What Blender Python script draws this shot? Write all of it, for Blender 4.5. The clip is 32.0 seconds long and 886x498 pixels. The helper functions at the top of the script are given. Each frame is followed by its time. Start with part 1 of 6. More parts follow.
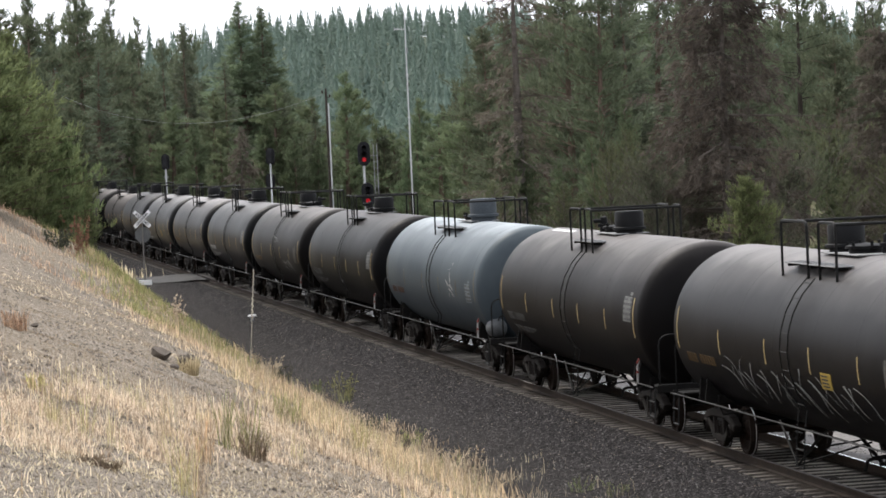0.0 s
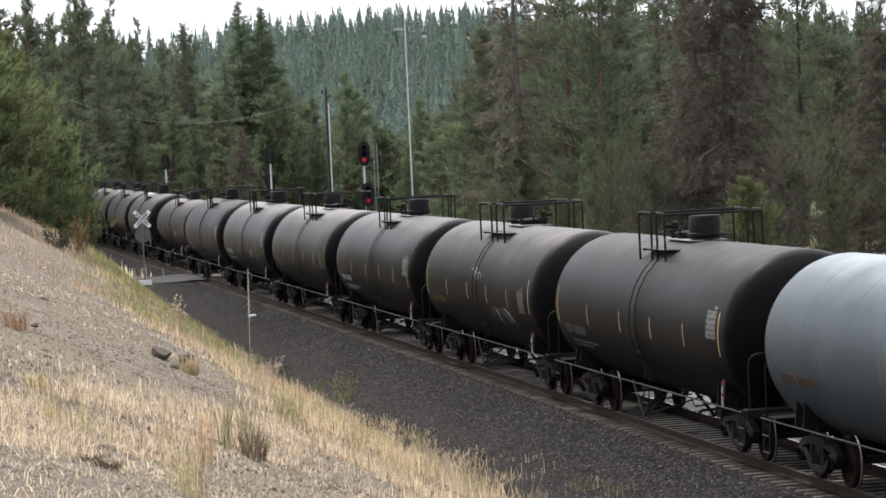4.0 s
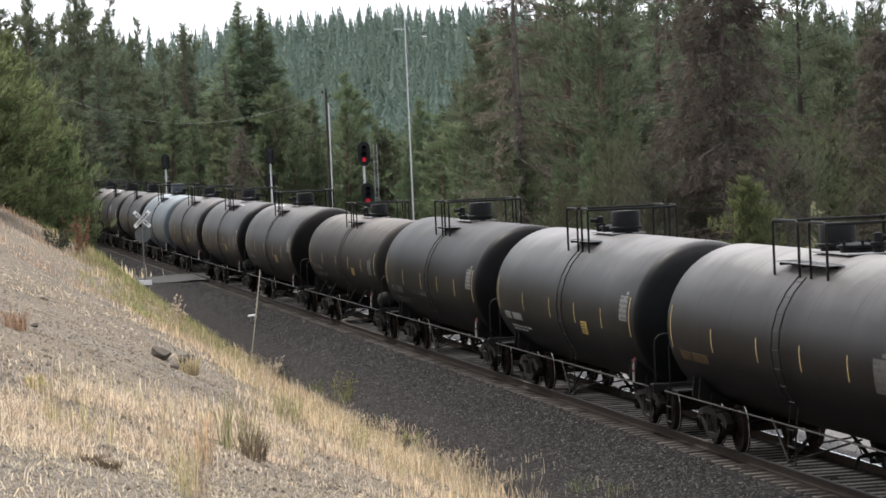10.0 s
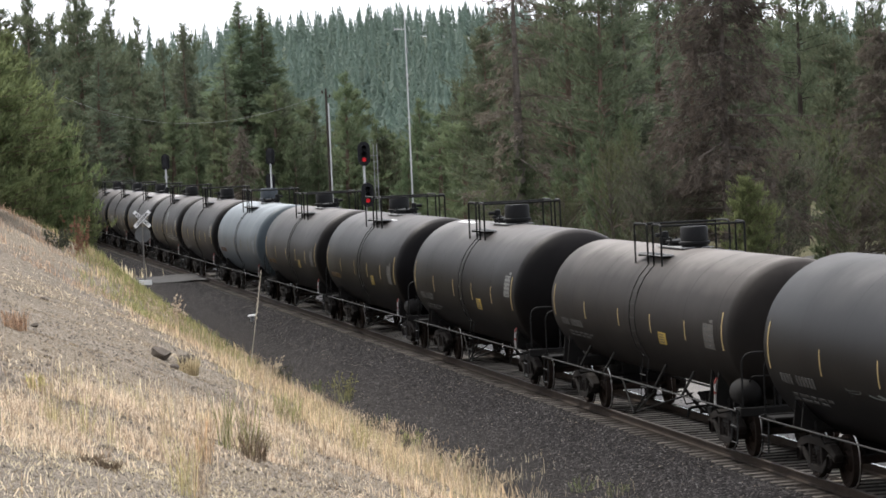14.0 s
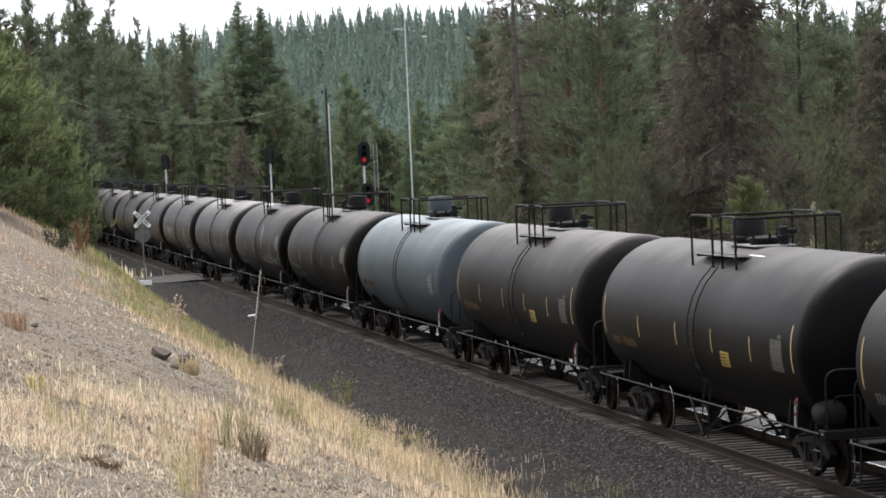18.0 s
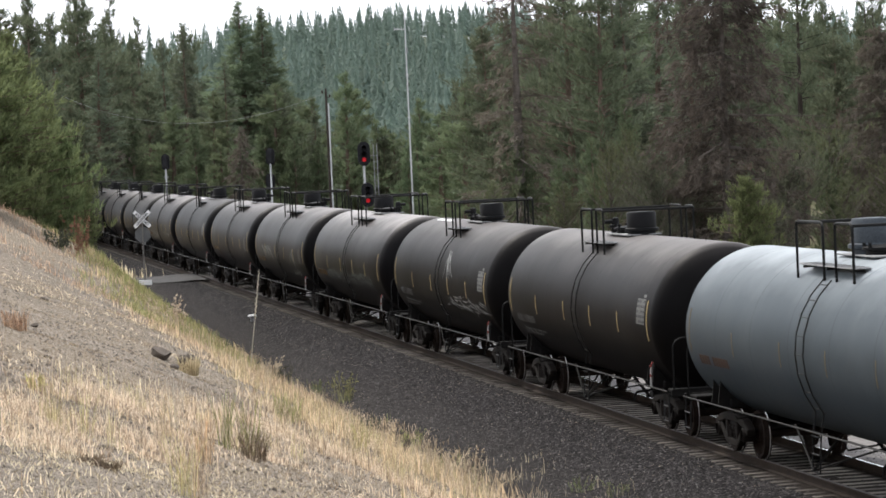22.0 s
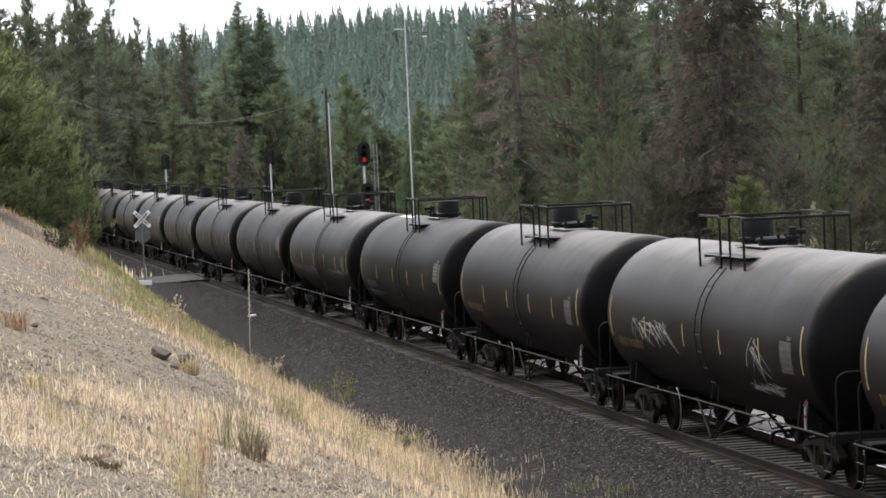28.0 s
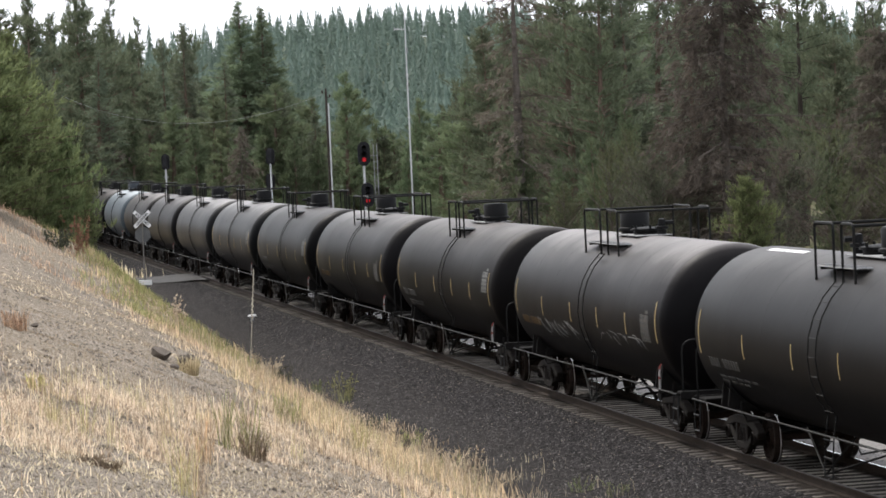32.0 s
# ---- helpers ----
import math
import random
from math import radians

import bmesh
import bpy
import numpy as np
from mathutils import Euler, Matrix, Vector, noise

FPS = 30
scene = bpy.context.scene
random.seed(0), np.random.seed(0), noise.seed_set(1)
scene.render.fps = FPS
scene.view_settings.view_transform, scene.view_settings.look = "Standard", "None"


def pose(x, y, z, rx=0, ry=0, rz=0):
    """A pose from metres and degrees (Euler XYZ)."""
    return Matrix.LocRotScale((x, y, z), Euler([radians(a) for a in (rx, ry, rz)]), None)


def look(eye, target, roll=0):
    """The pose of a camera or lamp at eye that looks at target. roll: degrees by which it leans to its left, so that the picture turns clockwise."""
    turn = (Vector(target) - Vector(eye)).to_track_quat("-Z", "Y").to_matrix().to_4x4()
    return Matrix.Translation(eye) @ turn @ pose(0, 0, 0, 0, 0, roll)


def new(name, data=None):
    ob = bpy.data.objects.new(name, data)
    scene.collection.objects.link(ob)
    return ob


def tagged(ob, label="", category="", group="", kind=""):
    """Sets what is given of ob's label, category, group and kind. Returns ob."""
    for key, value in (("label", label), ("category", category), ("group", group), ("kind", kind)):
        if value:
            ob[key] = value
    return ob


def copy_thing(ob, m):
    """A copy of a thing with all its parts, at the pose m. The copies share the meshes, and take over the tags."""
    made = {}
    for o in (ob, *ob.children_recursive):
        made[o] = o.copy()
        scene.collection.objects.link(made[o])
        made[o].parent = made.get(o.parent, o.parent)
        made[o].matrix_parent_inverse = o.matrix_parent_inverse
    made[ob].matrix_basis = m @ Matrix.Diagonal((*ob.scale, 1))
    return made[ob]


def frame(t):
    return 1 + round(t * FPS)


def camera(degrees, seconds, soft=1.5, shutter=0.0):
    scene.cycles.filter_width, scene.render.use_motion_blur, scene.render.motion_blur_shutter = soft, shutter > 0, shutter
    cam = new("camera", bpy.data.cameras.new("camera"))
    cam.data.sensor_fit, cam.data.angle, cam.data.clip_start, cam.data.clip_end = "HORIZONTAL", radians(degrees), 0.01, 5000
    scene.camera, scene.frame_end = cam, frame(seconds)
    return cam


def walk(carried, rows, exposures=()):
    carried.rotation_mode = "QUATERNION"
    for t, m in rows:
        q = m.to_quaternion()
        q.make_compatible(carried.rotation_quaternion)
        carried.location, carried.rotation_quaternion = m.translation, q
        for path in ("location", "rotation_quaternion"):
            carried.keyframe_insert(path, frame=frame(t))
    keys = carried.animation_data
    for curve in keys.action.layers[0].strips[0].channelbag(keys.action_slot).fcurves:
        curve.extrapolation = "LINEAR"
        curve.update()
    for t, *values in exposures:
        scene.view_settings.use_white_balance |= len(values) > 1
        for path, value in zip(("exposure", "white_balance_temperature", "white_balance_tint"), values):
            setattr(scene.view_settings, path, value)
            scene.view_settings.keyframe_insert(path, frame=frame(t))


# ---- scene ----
# camera: on a tripod high on the cutting bank, long lens, leaning a little
EYE_Z = 6.175
cam = camera(15.50, 32.0, soft=1.65, shutter=0.12)
VIEW = look((0, 0, EYE_Z), (0, 100, EYE_Z - 100 * math.tan(radians(1.865))), -2.62)
walk(cam, [(0, VIEW), (32, VIEW)], exposures=[(0, 1.25), (32, 1.25)])

# ---- light: high overcast, a weak wide sun behind thin cloud ----
SUN_EL, SUN_AZ = 55, 320
world = bpy.data.worlds.new("world")
scene.world = world
world.use_nodes = True
wn = world.node_tree
wn.nodes.clear()
sky = wn.nodes.new("ShaderNodeTexSky")
sky.sky_type = "NISHITA"
sky.sun_disc = False
sky.sun_elevation, sky.sun_rotation = radians(SUN_EL), radians(SUN_AZ)
sky.dust_density, sky.air_density, sky.ozone_density = 2.0, 1.0, 1.0
cloud = wn.nodes.new("ShaderNodeHueSaturation")
cloud.inputs["Saturation"].default_value = 0.16
back = wn.nodes.new("ShaderNodeBackground")
back.inputs["Strength"].default_value = 0.113
wout = wn.nodes.new("ShaderNodeOutputWorld")
wn.links.new(sky.outputs[0], cloud.inputs["Color"])
veil = wn.nodes.new("ShaderNodeMix")
veil.data_type = "RGBA"
veil.inputs[0].default_value = 0.7
veil.inputs[7].default_value = (6.9, 7.2, 7.95, 1)
wn.links.new(cloud.outputs[0], veil.inputs[6])
wn.links.new(veil.outputs[2], back.inputs[0])
wn.links.new(back.outputs[0], wout.inputs[0])
sun_data = bpy.data.lights.new("sun", "SUN")
sun_data.energy, sun_data.angle, sun_data.color = 1.8, radians(6), (1.0, 0.95, 0.87)
sun = new("sun", sun_data)
az = radians(SUN_AZ)
sun.matrix_world = look((0, 0, 0), (-math.sin(az) * math.cos(radians(SUN_EL)), -math.cos(az) * math.cos(radians(SUN_EL)), -math.sin(radians(SUN_EL))))


# ---- materials ----
def ramp(nt, fac, stops):
    r = nt.nodes.new("ShaderNodeValToRGB")
    while len(r.color_ramp.elements) < len(stops):
        r.color_ramp.elements.new(0.5)
    for e, (p, c) in zip(r.color_ramp.elements, stops):
        e.position = p
        e.color = (*c, 1) if len(c) == 3 else c
    nt.links.new(fac, r.inputs[0])
    return r.outputs[0]


def noise_tex(nt, vec, scale, detail=4, rough=0.55):
    n = nt.nodes.new("ShaderNodeTexNoise")
    n.inputs["Scale"].default_value, n.inputs["Detail"].default_value, n.inputs["Roughness"].default_value = scale, detail, rough
    nt.links.new(vec, n.inputs["Vector"])
    return n.outputs[0]


def voro(nt, vec, scale):
    n = nt.nodes.new("ShaderNodeTexVoronoi")
    n.inputs["Scale"].default_value = scale
    nt.links.new(vec, n.inputs["Vector"])
    return n


def mix(nt, fac, a, b, kind="MIX"):
    m = nt.nodes.new("ShaderNodeMix")
    m.data_type, m.blend_type = "RGBA", kind
    for sock, val in ((m.inputs[0], fac), (m.inputs[6], a), (m.inputs[7], b)):
        if isinstance(val, (int, float)):
            sock.default_value = val
        elif isinstance(val, tuple):
            sock.default_value = (*val, 1)
        else:
            nt.links.new(val, sock)
    return m.outputs[2]


def maths(nt, op, a, b=0.0, clamp=False):
    m = nt.nodes.new("ShaderNodeMath")
    m.operation, m.use_clamp = op, clamp
    for sock, val in zip(m.inputs, (a, b)):
        if isinstance(val, (int, float)):
            sock.default_value = val
        else:
            nt.links.new(val, sock)
    return m.outputs[0]


def base_mat(name, rough=0.7, metal=0.0):
    m = bpy.data.materials.new(name)
    m.use_nodes = True
    nt = m.node_tree
    b = nt.nodes["Principled BSDF"]
    b.inputs["Roughness"].default_value, b.inputs["Metallic"].default_value = rough, metal
    co = nt.nodes.new("ShaderNodeTexCoord")
    return m, nt, b, co


def bump(nt, b, height, strength, dist):
    n = nt.nodes.new("ShaderNodeBump")
    n.inputs["Strength"].default_value, n.inputs["Distance"].default_value = strength, dist
    nt.links.new(height, n.inputs["Height"])
    nt.links.new(n.outputs[0], b.inputs["Normal"])


def worn(name, c1, c2, rough=0.6, metal=0.0, scale=3.0, relief=0.004):
    """A painted or weathered surface: two tones in patches, fine grain, slight relief."""
    m, nt, b, co = base_mat(name, rough, metal)
    n1 = noise_tex(nt, co.outputs["Object"], scale, 6, 0.65)
    n2 = noise_tex(nt, co.outputs["Object"], scale * 14, 3)
    col = ramp(nt, n1, [(0.32, c1), (0.68, c2)])
    col = mix(nt, 0.35, col, ramp(nt, n2, [(0.3, tuple(v * 0.6 for v in c1)), (0.7, tuple(min(1, v * 1.3) for v in c2))]))
    nt.links.new(col, b.inputs["Base Color"])
    if not metal:
        b.inputs["Specular IOR Level"].default_value = 0.12
    if relief:
        bump(nt, b, n2, 0.35, relief)
    return m


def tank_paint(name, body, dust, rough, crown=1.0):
    """Tank paint: crown paled for dust and sky sheen, streaks running down the flanks, road dirt below, plate seams."""
    m, nt, b, co = base_mat(name, rough)
    sep = nt.nodes.new("ShaderNodeSeparateXYZ")
    nt.links.new(co.outputs["Object"], sep.inputs[0])
    b.inputs["Specular IOR Level"].default_value = 0.05
    info = nt.nodes.new("ShaderNodeObjectInfo")
    shift = nt.nodes.new("ShaderNodeVectorMath")
    shift.operation = "MULTIPLY_ADD"
    nt.links.new(info.outputs["Random"], shift.inputs[0])
    shift.inputs[1].default_value = (37, 11, 5)
    nt.links.new(co.outputs["Object"], shift.inputs[2])
    stretch = nt.nodes.new("ShaderNodeMapping")
    stretch.inputs["Scale"].default_value = (1.1, 0.5, 0.35)
    nt.links.new(shift.outputs[0], stretch.inputs[0])
    streak = noise_tex(nt, stretch.outputs[0], 1.6, 7, 0.7)
    patch = noise_tex(nt, shift.outputs[0], 0.55, 5, 0.6)
    grain = noise_tex(nt, shift.outputs[0], 26, 3)
    col = mix(nt, ramp(nt, streak, [(0.35, (0, 0, 0)), (0.9, (0.4, 0.4, 0.4))]), body, dust)
    col = mix(nt, ramp(nt, patch, [(0.4, (0, 0, 0)), (0.72, (0.5, 0.5, 0.5))]), col, tuple(v * 1.25 for v in dust))
    # crown paled by height: sky sheen put into the colour along with dust
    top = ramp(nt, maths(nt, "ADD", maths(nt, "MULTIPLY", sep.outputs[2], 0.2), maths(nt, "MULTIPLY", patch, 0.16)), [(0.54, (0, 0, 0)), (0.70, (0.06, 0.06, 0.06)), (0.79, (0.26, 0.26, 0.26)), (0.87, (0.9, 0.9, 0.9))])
    # the pale stops at the heads, which keeps their shade in the colour
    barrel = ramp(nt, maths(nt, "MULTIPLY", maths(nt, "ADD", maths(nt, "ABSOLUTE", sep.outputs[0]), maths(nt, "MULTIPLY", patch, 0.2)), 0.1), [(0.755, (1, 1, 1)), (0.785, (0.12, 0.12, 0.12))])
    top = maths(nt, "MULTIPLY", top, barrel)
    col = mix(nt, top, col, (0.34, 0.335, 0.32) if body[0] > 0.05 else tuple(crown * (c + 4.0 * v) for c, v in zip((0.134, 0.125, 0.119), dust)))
    wave = maths(nt, "PINGPONG", maths(nt, "ADD", sep.outputs[0], 20.0), 1.22)
    seam = maths(nt, "LESS_THAN", wave, 0.03)
    col = mix(nt, maths(nt, "MULTIPLY", seam, 0.35), col, tuple(v * 0.5 for v in body))
    rnd = nt.nodes.new("ShaderNodeHueSaturation")
    nt.links.new(maths(nt, "ADD", maths(nt, "MULTIPLY", info.outputs["Random"], 0.5), 0.75), rnd.inputs["Value"])
    nt.links.new(col, rnd.inputs["Color"])
    nt.links.new(rnd.outputs[0], b.inputs["Base Color"])
    dent = noise_tex(nt, shift.outputs[0], 1.1, 2)
    bump(nt, b, maths(nt, "ADD", maths(nt, "ADD", seam, maths(nt, "MULTIPLY", dent, 0.8)), maths(nt, "MULTIPLY", grain, 0.12)), 0.5, 0.01)
    return m


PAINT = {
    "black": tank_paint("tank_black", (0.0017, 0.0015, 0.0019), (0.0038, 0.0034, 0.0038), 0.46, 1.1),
    "dust": tank_paint("tank_dusty_sheen_black", (0.0020, 0.0018, 0.0021), (0.0045, 0.0041, 0.0043), 0.44, 1.55),
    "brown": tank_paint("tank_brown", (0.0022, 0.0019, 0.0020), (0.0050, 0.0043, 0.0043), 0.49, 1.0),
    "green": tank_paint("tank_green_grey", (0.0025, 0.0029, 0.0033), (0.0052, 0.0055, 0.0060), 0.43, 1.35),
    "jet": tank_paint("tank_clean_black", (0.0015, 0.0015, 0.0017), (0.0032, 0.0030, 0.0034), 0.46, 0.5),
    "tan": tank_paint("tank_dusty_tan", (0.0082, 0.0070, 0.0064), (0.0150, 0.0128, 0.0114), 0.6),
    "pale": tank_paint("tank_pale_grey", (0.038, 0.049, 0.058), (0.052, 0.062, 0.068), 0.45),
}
M_UNDER = worn("black_running_gear", (0.0038, 0.0036, 0.0036), (0.0092, 0.0083, 0.0076), 0.8)
M_RUSTY = worn("brown_rusty_cast_steel", (0.0050, 0.0042, 0.0037), (0.0125, 0.0096, 0.0080), 0.85)
M_TREAD = worn("worn_wheel_steel", (0.50, 0.49, 0.48), (0.70, 0.69, 0.68), 0.38, 0.9, 5)
M_WHEEL = worn("rusty_wheel_steel", (0.0060, 0.0046, 0.0040), (0.021, 0.0130, 0.0092), 0.85, 0, 2.2)
M_RAILING = worn("black_railing_paint", (0.0042, 0.0042, 0.0042), (0.0098, 0.00945, 0.0091), 0.6)
M_PIPE = worn("dusty_grey_pipe", (0.010, 0.010, 0.0105), (0.034, 0.033, 0.032), 0.6)
M_STEP = worn("dusty_black_step", (0.008, 0.008, 0.008), (0.026, 0.026, 0.026), 0.6)
M_TANKGREY = worn("grimy_grey_paint", (0.030, 0.033, 0.036), (0.085, 0.088, 0.090), 0.55)
M_GRATE = worn("grey_grating", (0.14, 0.14, 0.14), (0.26, 0.26, 0.26), 0.7)
M_YELLOW = worn("yellow_reflective_stripe", (0.24, 0.175, 0.075), (0.36, 0.275, 0.13), 0.5, 0, 9, 0)
M_SIGNY = worn("yellow_card", (0.22, 0.145, 0.022), (0.30, 0.215, 0.045), 0.55, 0, 9, 0)
M_PLATE = worn("dusty_white_panel", (0.0675, 0.0675, 0.06525), (0.12, 0.12, 0.114), 0.6, 0, 6, 0)
M_DULL = worn("grimy_panel", (0.03375, 0.0315, 0.0285), (0.06375, 0.06, 0.0525), 0.6, 0, 6, 0)
M_DULLTXT = worn("grimy_white_lettering", (0.030, 0.029, 0.028), (0.070, 0.068, 0.064), 0.6, 0, 5, 0)
M_INK = worn("dark_print", (0.025, 0.025, 0.025), (0.055, 0.055, 0.055), 0.6, 0, 9, 0)
M_ORANGE = worn("faded_orange_lettering", (0.042, 0.025, 0.009), (0.085, 0.050, 0.018), 0.55, 0, 7, 0)
M_WHITE_TXT = worn("white_lettering", (0.15, 0.1537, 0.1537), (0.24, 0.24, 0.2363), 0.55, 0, 7, 0)
M_SPRAY = worn("pale_spray_paint", (0.12, 0.124, 0.12), (0.27, 0.274, 0.266), 0.6, 0, 5, 0)
M_DIMSPRAY = worn("greenish_grey_spray_paint", (0.05, 0.056, 0.053), (0.125, 0.135, 0.128), 0.6, 0, 5, 0)
M_RUSTSPRAY = worn("faded_rust_orange_spray", (0.030, 0.014, 0.008), (0.075, 0.035, 0.018), 0.7, 0, 5, 0)
M_BLUEBOX = worn("blue_grey_housing", (0.030, 0.037, 0.044), (0.058, 0.066, 0.074), 0.6)
M_DIMRED = worn("dirty_red_enamel", (0.09, 0.014, 0.012), (0.18, 0.034, 0.028), 0.5, 0, 9, 0)
M_HANDLE = worn("grimy_white_enamel", (0.22, 0.215, 0.205), (0.36, 0.35, 0.335), 0.5, 0, 9, 0)
M_FADED = worn("worn_off_yellow_stripe", (0.070, 0.060, 0.040), (0.145, 0.112, 0.060), 0.6, 0, 7, 0)
M_PALEPANEL = worn("faint_grey_panel", (0.080, 0.094, 0.102), (0.125, 0.138, 0.145), 0.6, 0, 6, 0)
M_SIGNBACK = worn("dull_sign_back", (0.07, 0.072, 0.073), (0.12, 0.122, 0.122), 0.6)
M_POST = worn("weathered_post", (0.050, 0.044, 0.039), (0.19, 0.18, 0.17), 0.6, 0, 1.5)
M_WHITE = worn("white_enamel", (0.612, 0.612, 0.603), (0.72, 0.72, 0.711), 0.5, 0, 6, 0)
M_GALV = worn("galvanised_steel", (0.176, 0.18, 0.184), (0.288, 0.292, 0.296), 0.6, 0.0)
M_PALE = worn("pale_zinc_steel", (0.36, 0.365, 0.37), (0.52, 0.525, 0.53), 0.6, 0.0)
M_BLACKSIG = worn("matt_black_signal", (0.008, 0.008, 0.009), (0.02, 0.02, 0.022), 0.7)


def tie_timber():
    """Weathered ties: split grain along the length, rust and oil soaked in round the rail seats."""
    m, nt, b, co = base_mat("weathered_tie_timber", 0.9)
    b.inputs["Specular IOR Level"].default_value = 0.06
    P = co.outputs["Object"]
    info = nt.nodes.new("ShaderNodeObjectInfo")
    grain_map = nt.nodes.new("ShaderNodeMapping")
    grain_map.inputs["Scale"].default_value = (26, 1.6, 26)
    nt.links.new(P, grain_map.inputs[0])
    grain = noise_tex(nt, grain_map.outputs[0], 1.0, 5, 0.7)
    blot = noise_tex(nt, P, 3.0, 4)
    col = ramp(nt, grain, [(0.3, (0.034, 0.029, 0.026)), (0.5, (0.082, 0.073, 0.065)), (0.72, (0.20, 0.18, 0.158))])
    sep = nt.nodes.new("ShaderNodeSeparateXYZ")
    nt.links.new(P, sep.inputs[0])
    seat = maths(nt, "ABSOLUTE", maths(nt, "SUBTRACT", maths(nt, "ABSOLUTE", sep.outputs[1]), 0.75))
    stain = ramp(nt, maths(nt, "ADD", seat, maths(nt, "MULTIPLY", blot, 0.3)), [(0.26, (1, 1, 1)), (0.44, (0, 0, 0))])
    middle = ramp(nt, maths(nt, "ADD", maths(nt, "ABSOLUTE", sep.outputs[1]), maths(nt, "MULTIPLY", blot, 0.3)), [(0.60, (0.75, 0.75, 0.75)), (0.74, (0, 0, 0))])
    col = mix(nt, middle, col, (0.235, 0.212, 0.184))
    col = mix(nt, stain, col, (0.014, 0.0105, 0.0085))
    hs = nt.nodes.new("ShaderNodeHueSaturation")
    nt.links.new(col, hs.inputs["Color"])
    nt.links.new(maths(nt, "ADD", maths(nt, "MULTIPLY", info.outputs["Random"], 0.7), 0.6), hs.inputs["Value"])
    nt.links.new(hs.outputs[0], b.inputs["Base Color"])
    bump(nt, b, grain, 0.6, 0.012)
    return m


M_WOOD = tie_timber()
M_POLEW = worn("dark_pole_timber", (0.025, 0.020, 0.017), (0.055, 0.045, 0.038), 0.9, 0, 3, 0.01)
M_RAILS = worn("rusty_rail_web", (0.0150, 0.0104, 0.0078), (0.036, 0.0258, 0.0192), 0.85, 0.0)
# near head coloured brown for the train's shade and reflection; far head stays bright
M_NEARHEAD = worn("shade_browned_rail_head", (0.020, 0.0145, 0.011), (0.042, 0.030, 0.023), 0.6, 0.1, 3, 0)
M_STALK = worn("pale_dry_stalk", (0.34, 0.30, 0.23), (0.52, 0.47, 0.38), 0.9, 0, 9, 0)
M_SHINY = worn("polished_rail_head", (0.42, 0.42, 0.43), (0.60, 0.60, 0.60), 0.22, 1.0, 3, 0)
M_ASPHALT = worn("old_asphalt", (0.034, 0.033, 0.0325), (0.072, 0.069, 0.067), 0.9, 0, 0.6, 0.01)
M_ROCK = worn("dark_basalt", (0.042, 0.034, 0.028), (0.135, 0.112, 0.092), 0.9, 0, 4, 0.02)
# dark stones, coloured darker to stand in for shaded pits in the gravel
M_PIT = worn("dark_pit_stone", (0.026, 0.021, 0.017), (0.095, 0.079, 0.065), 0.95, 0, 4, 0)
M_BARK = worn("pine_bark", (0.07, 0.05, 0.04), (0.15, 0.11, 0.085), 0.95, 0, 4, 0.02)
M_DARKBARK = worn("dark_pine_bark", (0.022, 0.018, 0.015), (0.060, 0.048, 0.040), 0.95, 0, 4, 0.02)
M_DEADBARK = worn("grey_dead_bark", (0.055, 0.046, 0.040), (0.13, 0.112, 0.098), 0.95, 0, 4, 0.02)
M_GREYBOX = worn("dark_grey_housing", (0.003, 0.0032, 0.0035), (0.0075, 0.0075, 0.008), 0.6)


def chips(name, stops):
    """Loose stones, each of its own tone."""
    m, nt, b, co = base_mat(name, 0.95)
    geo = nt.nodes.new("ShaderNodeNewGeometry")
    n1 = noise_tex(nt, co.outputs["Object"], 0.4, 4)
    f = maths(nt, "ADD", maths(nt, "MULTIPLY", geo.outputs["Random Per Island"], 0.8), maths(nt, "MULTIPLY", n1, 0.2))
    nt.links.new(ramp(nt, f, stops), b.inputs["Base Color"])
    b.inputs["Specular IOR Level"].default_value = 0.03
    return m


M_STONE = chips("crushed_stone", [(0.1, (0.0075, 0.0069, 0.0070)), (0.55, (0.0235, 0.0214, 0.0216)), (0.74, (0.052, 0.048, 0.0475)), (0.90, (0.17, 0.162, 0.158))])
M_CLOD = chips("buff_gravel", [(0.1, (0.085, 0.070, 0.056)), (0.5, (0.19, 0.162, 0.133)), (0.9, (0.31, 0.268, 0.222))])


def glow(name, col, strength):
    m, nt, b, co = base_mat(name, 0.3)
    b.inputs["Base Color"].default_value = (*col, 1)
    b.inputs["Emission Color"].default_value = (*col, 1)
    b.inputs["Emission Strength"].default_value = strength
    return m


M_LAMP = glow("red_lamp_lens", (0.8, 0.015, 0.03), 0.11)


